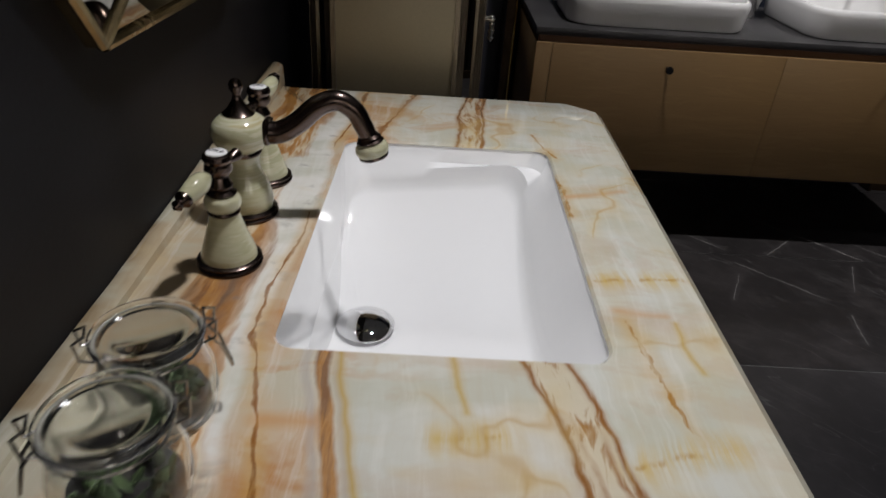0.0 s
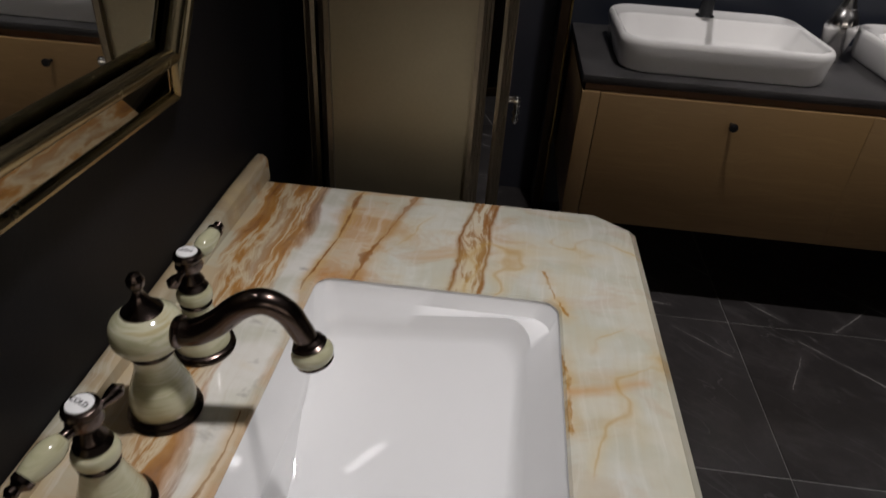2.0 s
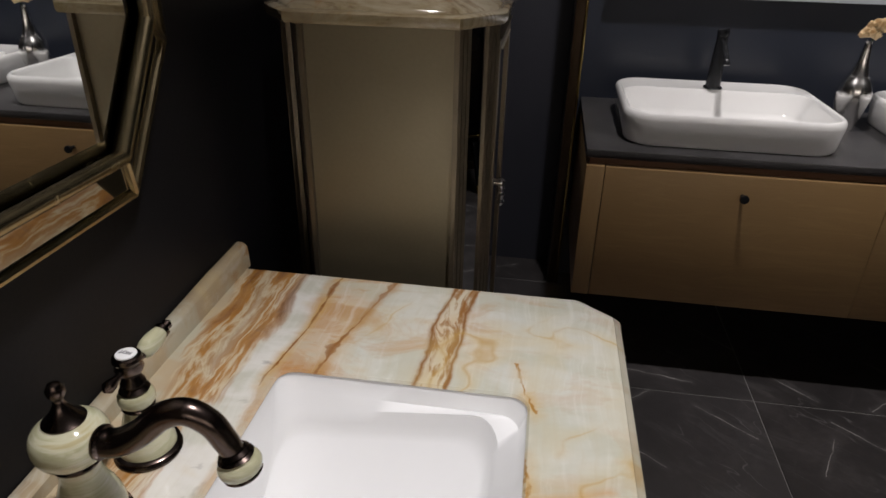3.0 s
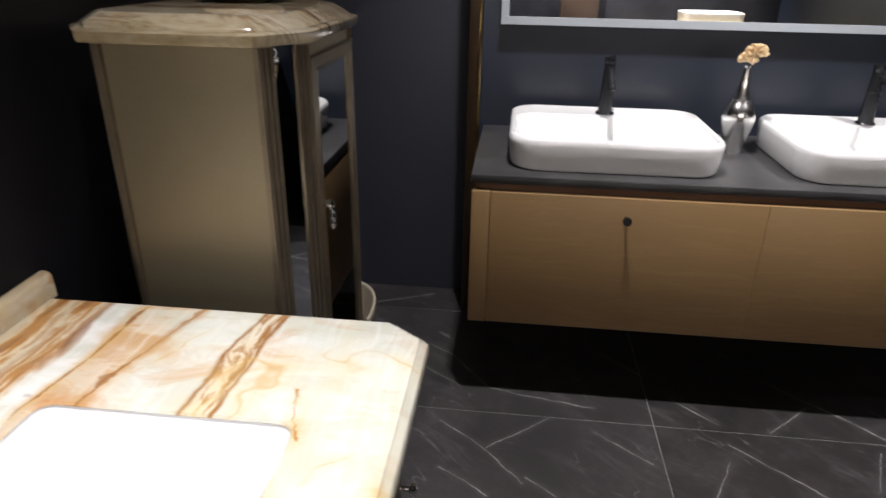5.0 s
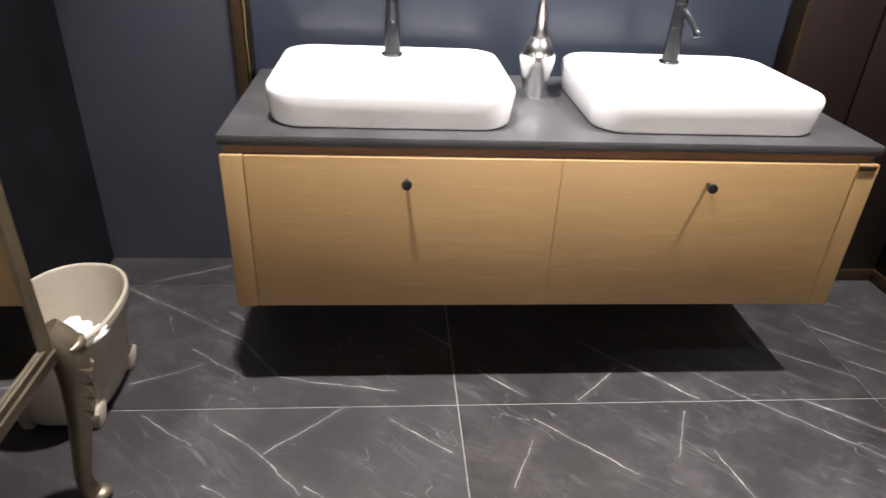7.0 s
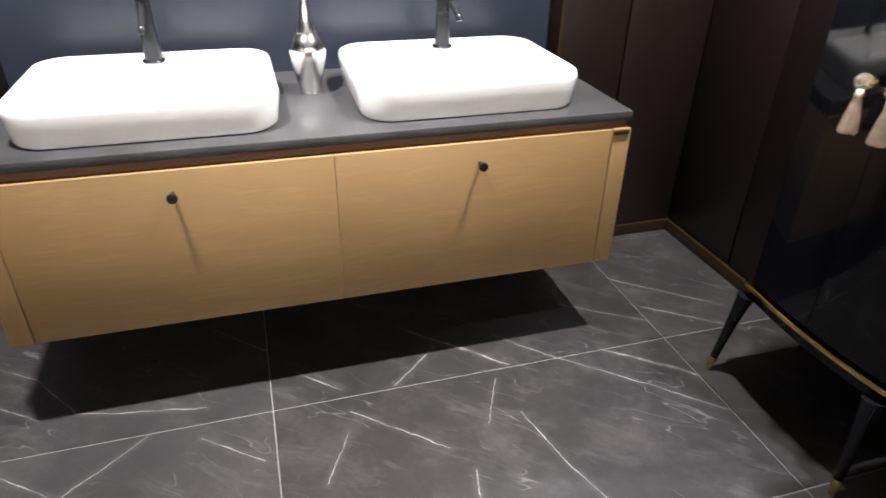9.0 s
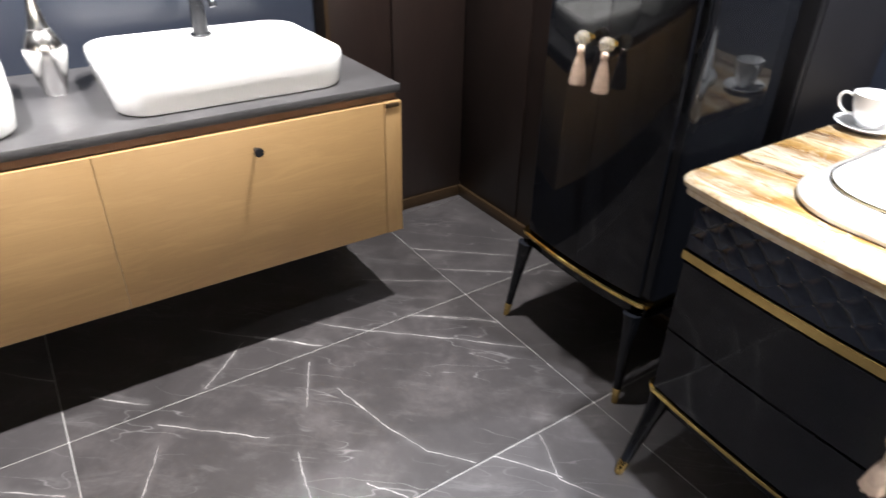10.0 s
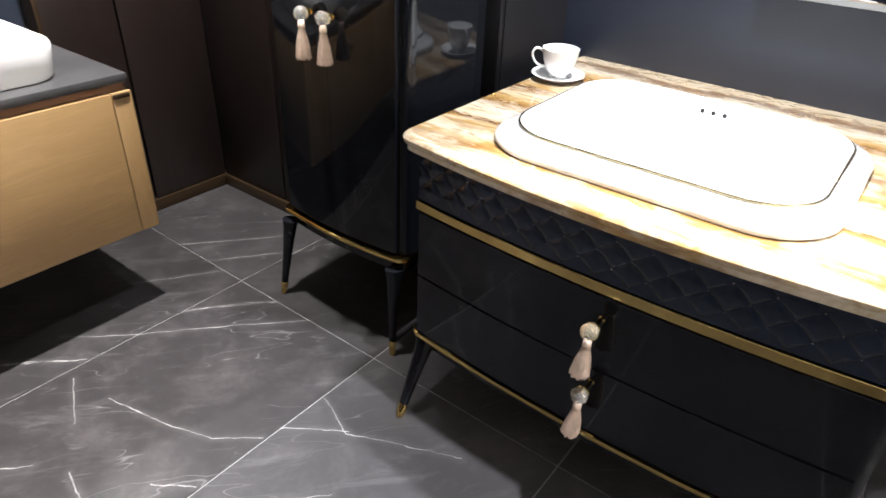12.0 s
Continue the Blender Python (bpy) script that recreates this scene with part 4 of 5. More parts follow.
def jar(x, y, r, h, turn):
    """A squat clip-top glass jar with moss inside."""
    j = thing("glass_jar", (x, y, TOP), "clip-top glass jar with green moss on the onyx", "jar", "clip-top jars")
    at = (x, y, TOP + 0.0005)
    part("jar_body", lathe([(0.0, 0.0), (r * 0.72, 0.0), (r * 0.92, 0.008), (r * 1.0, h * 0.30), (r * 0.98, h * 0.55), (r * 0.84, h * 0.78), (r * 0.80, h * 0.84), (r * 0.86, h * 0.86), (r * 0.86, h * 0.90), (r * 0.80, h * 0.90), (r * 0.76, h * 0.82), (r * 0.80, h * 0.76), (r * 0.93, h * 0.54), (r * 0.95, h * 0.3), (r * 0.87, 0.012), (r * 0.6, 0.006), (0.0, 0.006)], at, 48), "glass", j, "clear rounded glass body").visible_shadow = False
    part("lid", lathe([(0.0, h * 0.895), (r * 0.74, h * 0.895), (r * 0.78, h * 0.91), (r * 0.90, h * 0.912), (r * 0.94, h * 0.935), (r * 0.94, h * 0.965), (r * 0.90, h * 0.992), (r * 0.82, h * 1.0), (r * 0.74, h * 0.988), (r * 0.62, h * 0.985), (r * 0.58, h * 0.992), (0.0, h * 0.998)], at, 48), "lid_glass", j, "thick glass lid with a raised rim").visible_shadow = False
    part("seal", tube([(x + r * 0.84 * math.cos(a), y + r * 0.84 * math.sin(a), TOP + h * 0.9) for a in [2 * math.pi * i / 40 for i in range(40)]], 0.0014, 6, closed=True), "seal", j)
    part("wire", tube([(x + r * 0.845 * math.cos(a), y + r * 0.845 * math.sin(a), TOP + h * 0.82) for a in [2 * math.pi * i / 40 for i in range(40)]], 0.0011, 6, closed=True), "steel_wire", j)
    for s in (0, 180):
        d = Vector((math.cos(radians(turn + s)), math.sin(radians(turn + s)), 0))
        q = Vector((-d.y, d.x, 0))
        c = Vector((x, y, TOP))
        p = lambda a, b, z: c + d * (r * a) + q * b + Vector((0, 0, h * z))
        part("clasp", tube([p(0.86, 0.009, 0.82), p(1.06, 0.009, 0.86), p(1.10, 0.008, 1.02), p(0.92, 0.006, 1.06), p(0.92, -0.006, 1.06), p(1.10, -0.008, 1.02), p(1.06, -0.009, 0.86), p(0.86, -0.009, 0.82)], 0.0012, 7), "steel_wire", j, "bent steel wire clasp")
        if not s:
            part("lever", tube([p(0.94, 0.007, 0.86), p(1.12, 0.006, 0.74), p(1.26, 0.004, 0.48), p(1.27, -0.004, 0.47), p(1.12, -0.006, 0.74), p(0.94, -0.007, 0.86)], 0.0012, 7), "steel_wire", j)
    bm = bmesh.new()
    bmesh.ops.create_icosphere(bm, subdivisions=4, radius=1.0, matrix=Matrix.Translation((x, y, TOP + h * 0.20)) @ Matrix.Diagonal((r * 0.86, r * 0.86, h * 0.12, 1)))
    for v in bm.verts:
        v.co.z += 0.010 * noise.noise(v.co * 70) * (v.co.z > TOP + h * 0.20)
    part("soil", bm, "soil", j)
    rng = random.Random(int(x * 1000 + y * 777))
    bm = bmesh.new()
    for k in range(70):
        a, b = rng.uniform(0, 6.283), r * 0.74 * math.sqrt(rng.random())
        z = TOP + h * (0.26 + 0.13 * rng.random())
        m = Matrix.Translation((x + b * math.cos(a), y + b * math.sin(a), z)) @ Euler((rng.uniform(-1, 1), rng.uniform(-1, 1), rng.uniform(0, 6))).to_matrix().to_4x4() @ Matrix.Diagonal((0.0045, 0.0022, 0.009, 1))
        bmesh.ops.create_icosphere(bm, subdivisions=1, radius=1.0, matrix=m)
    tagged(part("moss", bm, "moss", j), kind="stuff")


jar(-0.362, 0.180, 0.042, 0.085, 22)
jar(-0.354, 0.098, 0.043, 0.087, 205)

# octagonal wall mirror
mirror = thing("wall_mirror", (XL, 0.567, 1.0), "octagonal wall mirror framed by an antique gold rod", "mirror")
MC, MH = (0.578, 1.356), (0.300, 0.36)
octagon = [(-0.63, -1), (0.63, -1), (1, -0.58), (1, 0.58), (0.63, 1), (-0.63, 1), (-1, 0.58), (-1, -0.58)]


def octa(shrink, x):
    return [Vector((x, MC[0] + u * (MH[0] - shrink), MC[1] + v * (MH[1] - shrink))) for u, v in octagon]


part("backing", loft([octa(0.0, XL + 0.001), octa(0.0, XL + 0.010), octa(0.002, XL + 0.012)]), "antique", mirror)
for k in range(8):
    o, i = octa(0.004, XL + 0.0125), octa(0.054, XL + 0.032)
    l = (k + 1) % 8
    lift = Vector((0.004, 0, 0))
    part("border", loft([[o[k], o[l], i[l], i[k]], [o[k] + lift, o[l] + lift, i[l] + lift, i[k] + lift]]), "old_mirror", mirror, "sloping mirror strip", 0)
    a, b = octa(0.002, XL + 0.016)[k], octa(0.002, XL + 0.016)[l]
    part("edging", tube([a, b], 0.006, 8), "antique", mirror)
    a, b = octa(0.058, XL + 0.038)[k], octa(0.058, XL + 0.038)[l]
    part("rod", tube([a, b], 0.0085, 14), "antique", mirror, "round antique gold rod")
    part("corner", tube([octa(0.004, XL + 0.018)[k], octa(0.058, XL + 0.038)[k]], 0.005, 8), "antique", mirror)
part("glass", loft([octa(0.060, XL + 0.016), octa(0.060, XL + 0.0245), octa(0.080, XL + 0.0300)]), "mirror", mirror, "mirror glass with a bevelled margin", 0)

# ---- champagne cabinet ----
CX0, CX1, CY0, CY1, CZ0, CZ1 = -0.434, -0.082, 1.110, 1.518, 0.445, 1.140
tall = thing("side_cabinet", ((CX0 + CX1) / 2, 1.39, 0), "champagne gilt cabinet with mirrored door on carved legs", "cabinet")
cs = (0.052, 0.072)
shape = cut_corners(CX0, CX1, CY0, CY1, cs, cs, cs, cs)
core = inset(shape, 0.008)
part("body", prism(core, CZ0 + 0.01, CZ1), "champagne", tall)
part("base_rail", prism(shape, CZ0, CZ0 + 0.028, 0.004), "gilt", tall)
n = len(shape)
for k in range(n):
    a, b = shape[k], shape[(k + 1) % n]
    u = (b - a).normalized()
    out = Vector((u.y, -u.x))

    def strip(s0, s1, d0, d1, z0, z1, bevel=0.002):
        p = [a + u * s0 + out * d0, a + u * s1 + out * d0, a + u * s1 + out * d1, a + u * s0 + out * d1]
        return prism(p, z0, z1, bevel)

    L = (b - a).length
    if L < 0.12:
        part("corner_mirror", strip(0.025, L - 0.025, -0.009, -0.004, CZ0 + 0.028, CZ1 - 0.001, 0.0008), "mirror", tall, "narrow mirror in the cut corner", 0)
        for s0, s1 in ((0.0, 0.007), (0.009, 0.016), (0.018, 0.025), (L - 0.025, L - 0.018), (L - 0.016, L - 0.009), (L - 0.007, L)):
            part("moulding", strip(s0, s1, -0.009, 0.0, CZ0 + 0.028, CZ1 - 0.001), "gilt", tall)
    elif k == 2:
        door = part("door", strip(0.032, L - 0.032, -0.009, -0.003, CZ0 + 0.05, CZ1 - 0.045, 0.001), "mirror", tall, "mirrored cabinet door", 0)
        for s0, s1 in ((0.002, 0.032), (L - 0.032, L - 0.002)):
            part("stile", strip(s0, s1, -0.009, 0.001, CZ0 + 0.03, CZ1 - 0.024, 0.003), "gilt", door)
        for z0, z1 in ((CZ0 + 0.03, CZ0 + 0.05), (CZ1 - 0.045, CZ1 - 0.024)):
            part("rail", strip(0.032, L - 0.032, -0.009, 0.001, z0, z1, 0.003), "gilt", door)
        y = CY0 + cs[1] + 0.014
        part("bolt", lathe([(0.006, 0), (0.006, 0.012), (0.0085, 0.016), (0.008, 0.021), (0.003, 0.025)], m=Matrix.Translation((CX1 - 0.003, y, 0.876)) @ pose(0, 0, 0, 0, 90, 0), segments=16), "silver", door)
        part("pendant", lathe([(0.002, 0), (0.006, -0.008), (0.004, -0.014), (0.007, -0.020), (0.004, -0.028), (0.007, -0.034), (0.002, -0.042)], (CX1 + 0.016, y + 0.004, 0.872), 14), "silver", door)
    else:
        for s0, s1 in ((0.0, 0.008), (L - 0.008, L)):
            part("moulding", strip(s0, s1, -0.009, 0.002, CZ0 + 0.028, CZ1 - 0.001), "gilt", tall)
for x, y, dx, dy in ((CX1 - 0.050, CY1 + 0.006, 0.85, 0.2), (CX1 - 0.050, CY0 + 0.036, 0.85, -0.2), (CX0 + 0.060, CY1 + 0.006, -0.6, 0.2), (CX0 + 0.060, CY0 + 0.036, -0.6, -0.2)):
    cabriole(x, y, dx, dy, CZ0 + 0.012, tall, 0.031)
big = cut_corners(CX0 - 0.020, CX1 + 0.010, CY0 - 0.022, CY1 + 0.022, (0.060, 0.08), (0.060, 0.08), (0.060, 0.08), (0.060, 0.08))
lid = part("stone_top", slab(big, [(0.050, CZ1 + 0.040), (0.044, CZ1 + 0.0395), (0.038, CZ1 + 0.037), (0.017, CZ1 + 0.024), (0.014, CZ1 + 0.020), (0.003, CZ1 + 0.0185), (0.0, CZ1 + 0.016), (0.0, CZ1 + 0.005), (0.003, CZ1 + 0.0005)]), "onyx_dark")
tagged(lid, "cut-cornered brown and cream onyx slab on the cabinet", "stone top")
bowl = part("silver_bowl", lathe([(0.0, 0.0), (0.048, 0.0), (0.060, 0.004), (0.078, 0.020), (0.086, 0.045), (0.082, 0.075), (0.070, 0.095), (0.066, 0.10), (0.062, 0.095), (0.074, 0.072), (0.078, 0.045), (0.070, 0.022), (0.045, 0.008), (0.0, 0.008)], (-0.275, 1.42, CZ1 + 0.0403), 48), "silver")
tagged(bowl, "round polished silver bowl on the stone top", "bowl")

# ---- waste bin ----
BX, BY = -0.298, 1.868
bin_ = thing("waste_bin", (BX, BY, 0), "oval cream plastic waste bin with crumpled tissue inside", "waste bin")


def oval(hx, hy, z, square=2.3, n=56):
    """A ring between an ellipse and a rectangle."""
    out = []
    for i in range(n):
        c, s = math.cos(2 * math.pi * i / n), math.sin(2 * math.pi * i / n)
        out.append(Vector((BX + hx * math.copysign(abs(c) ** (2 / square), c), BY + hy * math.copysign(abs(s) ** (2 / square), s), z)))
    return out


part("tub", loft([oval(0.090, 0.142, 0.022, 2.8), oval(0.098, 0.150, 0.030, 2.8), oval(0.110, 0.168, 0.10, 2.6), oval(0.125, 0.188, 0.20, 2.4), oval(0.130, 0.196, 0.232), oval(0.140, 0.208, 0.240), oval(0.143, 0.211, 0.272), oval(0.140, 0.208, 0.279), oval(0.133, 0.200, 0.277), oval(0.129, 0.195, 0.250), oval(0.118, 0.182, 0.18), oval(0.098, 0.152, 0.06, 2.7), oval(0.084, 0.136, 0.034, 2.8)]), "bin", bin_, smooth=50)
part("rim", tube(oval(0.138, 0.206, 0.277), 0.0052, 10, closed=True), "bin", bin_, "rolled cream rim")
for sx, sy in ((1, 1), (1, -1), (-1, 1), (-1, -1)):
    x, y = BX + sx * 0.080, BY + sy * 0.112
    bm = loft([rounded(x - hx, x + hx, y - hy, y + hy, 0.008, z, 4) for hx, hy, z in ((0.010, 0.018, 0.0), (0.014, 0.022, 0.003), (0.020, 0.030, 0.050), (0.016, 0.026, 0.058))])
    part("foot", bm, "bin", bin_)
for k, (x, y, z, size) in enumerate(((-0.195, 1.775, 0.258, 0.030), (-0.27, 1.83, 0.165, 0.042), (-0.32, 1.93, 0.150, 0.045), (-0.24, 1.92, 0.145, 0.040))):
    bm = bmesh.new()
    bmesh.ops.create_icosphere(bm, subdivisions=4, radius=size, matrix=Matrix.Translation((x, y, z)) @ Matrix.Diagonal((1, 1.2, 0.7, 1)))
    for v in bm.verts:
        v.co += Vector((1, 1, 0.8)) * (0.022 * noise.noise(v.co * 34 + Vector((k, 0, 0))) + 0.008 * noise.noise(v.co * 110))
    tagged(part("tissue", bm, "paper", None, "", 20), "crumpled white tissue in the waste bin", "tissue", "tissues in the bin")

# ---- double vanity ----
WX0, WX1, WY, WZ0, WZ1, ST = 0.129, 1.714, 1.893, 0.262, 0.673, 0.718
oak = thing("vanity_cabinet", (0.92, 2.16, WZ0), "wall-hung honey oak vanity cabinet with two drawers", "vanity cabinet")
part("body", box(WX0 + 0.02, WX1 - 0.02, WY + 0.02, 2.489, WZ0 + 0.004, WZ1 - 0.002), "oak", oak)
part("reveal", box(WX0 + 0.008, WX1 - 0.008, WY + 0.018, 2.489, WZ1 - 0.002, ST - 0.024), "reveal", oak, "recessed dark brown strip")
for x0, x1 in ((WX0, WX0 + 0.0505), (WX1 - 0.0525, WX1)):
    part("side_panel", box(x0, x1, WY - 0.001, 2.489, WZ0, WZ1, 0.0015), "oak_side", oak)
for x0, x1, kx in ((WX0 + 0.053, 0.9214, 0.553), (0.9226, WX1 - 0.055, 1.289)):
    d = part("drawer_front", box(x0, x1, WY, WY + 0.019, WZ0 + 0.001, WZ1 - 0.001, 0.0009), "oak", oak)
    part("knob", lathe([(0.005, 0.0), (0.005, 0.018), (0.011, 0.021), (0.0125, 0.025), (0.0115, 0.031), (0.0, 0.0315)], m=Matrix.Translation((kx, WY, 0.616)) @ pose(0, 0, 0, 90, 0, 0), segments=20), "tap_black", d, "small dark metal knob")
part("bracket", box(WX1 - 0.052, WX1 - 0.006, WY - 0.004, WY + 0.03, WZ1 - 0.0155, WZ1 - 0.0035, 0.001), "trim_brown", oak, "small brown metal bracket")
slate = part("countertop", box(WX0 - 0.004, WX1 + 0.002, 1.8990, 2.4885, ST - 0.024, ST, 0.0025), "slate")
tagged(slate, "dark grey slate countertop under two basins", "countertop")


def vessel(cx):
    """A rounded rectangular counter basin with a deck for its tap."""
    b = thing("basin", (cx, 2.15, ST), "white rounded rectangular counter basin on slate", "basin", "basins of the double vanity")
    x0, x1, y0, y1, z = cx - 0.298, cx + 0.298, 1.945, 2.412, ST + 0.0005
    rows = [(0.020, 0.0, 0.075), (0.012, 0.002, 0.08), (0.008, 0.010, 0.08), (0.003, 0.050, 0.085), (0.0, 0.074, 0.085), (0.001, 0.084, 0.085), (0.005, 0.0915, 0.082), (0.010, 0.0945, 0.08), (0.014, 0.0935, 0.078)]
    rings = [rounded(x0 + d, x1 - d, y0 + d, y1 - d, r, z + h, 8) for d, h, r in rows]
    for d, dy, h, r in ((0.018, 0.118, 0.091, 0.07), (0.022, 0.126, 0.078, 0.07), (0.034, 0.132, 0.030, 0.07), (0.058, 0.15, 0.016, 0.06), (0.12, 0.19, 0.013, 0.04)):
        rings.append(rounded(x0 + d, x1 - d, y0 + d, y1 - dy, r, z + h, 8))
    part("bowl", loft(rings), "ceramic", b, smooth=50)
    part("drain", lathe([(0.024, 0), (0.024, 0.003), (0.018, 0.005), (0.0, 0.006)], (cx, 2.10, z + 0.0125), 24), "chrome", b)
    return b


vessel(0.519)
vessel(1.300)


def mixer(cx, turn):
    """A tall single-lever basin mixer with a slim spout that falls away from its head."""
    y, z = 2.312, ST + 0.0935
    t = thing("tap", (cx, y, z), "matt black single-lever basin tap with a lever", "tap", "taps of the double vanity")
    d = Vector((math.sin(radians(turn)), -math.cos(radians(turn)), 0))
    at = lambda s, h: Vector((cx, y, z + h)) + d * s
    part("base", lathe([(0.028, 0), (0.029, 0.002), (0.027, 0.005), (0.022, 0.0065)], (cx, y, z)), "tap_black", t)
    part("column", lathe([(0.0225, 0.005), (0.0215, 0.04), (0.0190, 0.10), (0.0168, 0.145), (0.0165, 0.156)], (cx, y, z)), "tap_black", t)
    part("spout", tube(smooth_line([at(0.004, 0.147), at(0.036, 0.138), at(0.072, 0.120), at(0.100, 0.102)], 4), 0.0088, 16), "tap_black", t)
    part("aerator", tube([at(0.099, 0.103), at(0.103, 0.100), at(0.106, 0.091)], [0.0096, 0.0105, 0.0100], 16), "tap_black", t)
    part("cap", lathe([(0.0165, 0.157), (0.018, 0.159), (0.018, 0.172), (0.0165, 0.176), (0.0, 0.177)], (cx, y, z)), "tap_black", t)
    part("lever", tube([at(0.0, 0.170), at(0.028, 0.177), at(0.056, 0.185)], [0.006, 0.0055, 0.004], 10), "tap_black", t)


mixer(0.519, 0)
mixer(1.308, 9)

vase = thing("vase", (0.913, 2.262, ST), "polished silver bottle vase holding one cream flower", "vase")
part("vase_body", lathe([(p.x, p.y) for p in smooth_line([(0.026, 0.0), (0.028, 0.006), (0.033, 0.03), (0.043, 0.070), (0.0495, 0.105), (0.045, 0.135), (0.028, 0.165), (0.0185, 0.195), (0.0135, 0.225), (0.0108, 0.252), (0.0112, 0.262)], 5)] + [(0.009, 0.262), (0.008, 0.235), (0.0, 0.21)], (0.913, 2.262, ST), 40), "vase_silver", vase)
for k in range(3):
    part("ring", lathe([(0.0285 - 0.006 * k, 0.160 + 0.012 * k), (0.0300 - 0.006 * k, 0.163 + 0.012 * k), (0.026 - 0.006 * k, 0.167 + 0.012 * k)], (0.913, 2.262, ST)), "silver", vase)
flower = thing("flower", (0.913, 2.262, ST + 0.205), "cream ruffled artificial flower in the silver vase", "flower")
part("stem", tube([(0.913, 2.262, ST + 0.205), (0.917, 2.261, ST + 0.25), (0.924, 2.258, ST + 0.295)], 0.0022, 8), "moss", flower)
rng = random.Random(5)
for cx, cy, cz, r in ((0.907, 2.254, ST + 0.286, 0.029), (0.930, 2.262, ST + 0.306, 0.033)):
    for ring_no in range(4):
        for k in range(5 + ring_no * 2):
            a, lean = rng.uniform(0, 6.28), 0.25 + 0.33 * ring_no + rng.uniform(-0.1, 0.1)
            bm = bmesh.new()
            bmesh.ops.create_grid(bm, x_segments=5, y_segments=5, size=0.5)
            for v in bm.verts:
                u, w = v.co.x, v.co.y + 0.5
                v.co = Vector((u * r * (0.35 + 0.75 * w), 0.006 * math.sin(9 * u + k) * w - 0.25 * r * (1 - 4 * u * u) * w, w * r * 0.95))
            bmesh.ops.transform(bm, verts=bm.verts, matrix=Matrix.Translation((cx, cy, cz - 0.012)) @ Matrix.Rotation(a, 4, "Z") @ Matrix.Rotation(lean, 4, "X"))
            bmesh.ops.solidify(bm, geom=bm.faces[:], thickness=0.0007)
            part("petal", bm, "petal", flower, "", 60)

wide = thing("wall_mirror", (0.92, 2.48, 1.06), "wide wall mirror with a frosted edge", "mirror")
part("case", box(0.17, 1.66, 2.450, 2.4895, 1.060, 2.0, 0.002), "tap_black", wide)
part("glass", box(0.172, 1.658, 2.445, 2.4495, 1.0615, 1.998, 0.001), "mirror", wide, "flat mirror glass", 0)
for x0, x1, z0, z1 in ((0.172, 1.658, 1.062, 1.087), (0.172, 1.658, 1.973, 1.998), (0.172, 0.197, 1.0875, 1.9725), (1.633, 1.658, 1.0875, 1.9725)):
    part("border", box(x0, x1, 2.442, 2.4445, z0, z1, 0.0005), "white_edge", wide, "frosted border strip", 0)

# ---- tall black cabinet ----


def bowed(xf, bend, y0, y1, xb, r=0.03, n=14):
    """A plan with a bowed front towards -x and rounded front corners, counter-clockwise."""
    c = (y0 + y1) / 2
    curve = lambda y: xf + bend * ((y - c) / ((y1 - y0) / 2)) ** 2
    pts = [Vector((xb, y0)), Vector((xb, y1))]
    for k in range(5):
        a = radians(90 + 90 * k / 5)
        pts.append(Vector((curve(y1 - r) + r + r * math.cos(a), y1 - r + r * math.sin(a))))
    for k in range(n + 1):
        y = y1 - r - (y1 - y0 - 2 * r) * k / n
        pts.append(Vector((curve(y), y)))
    for k in range(1, 6):
        a = radians(180 + 90 * k / 5)
        pts.append(Vector((curve(y0 + r) + r + r * math.cos(a), y0 + r + r * math.sin(a))))
    return pts


def skin(xf, bend, c, half, y0, y1, z0, z1, thick, bm=None, n=12):
    """A curved board that follows a bowed front between y0 and y1."""
    curve = lambda y: xf + bend * ((y - c) / half) ** 2
    ys = [y0 + (y1 - y0) * k / n for k in range(n + 1)]
    rings = []
    for y in ys:
        x = curve(y)
        e = 0.0015
        rings.append([Vector((x + e, y, z0)), Vector((x, y, z0 + e)), Vector((x, y, z1 - e)), Vector((x + e, y, z1)), Vector((x + thick, y, z1)), Vector((x + thick, y, z0))])
    return loft(rings, True, True, bm)


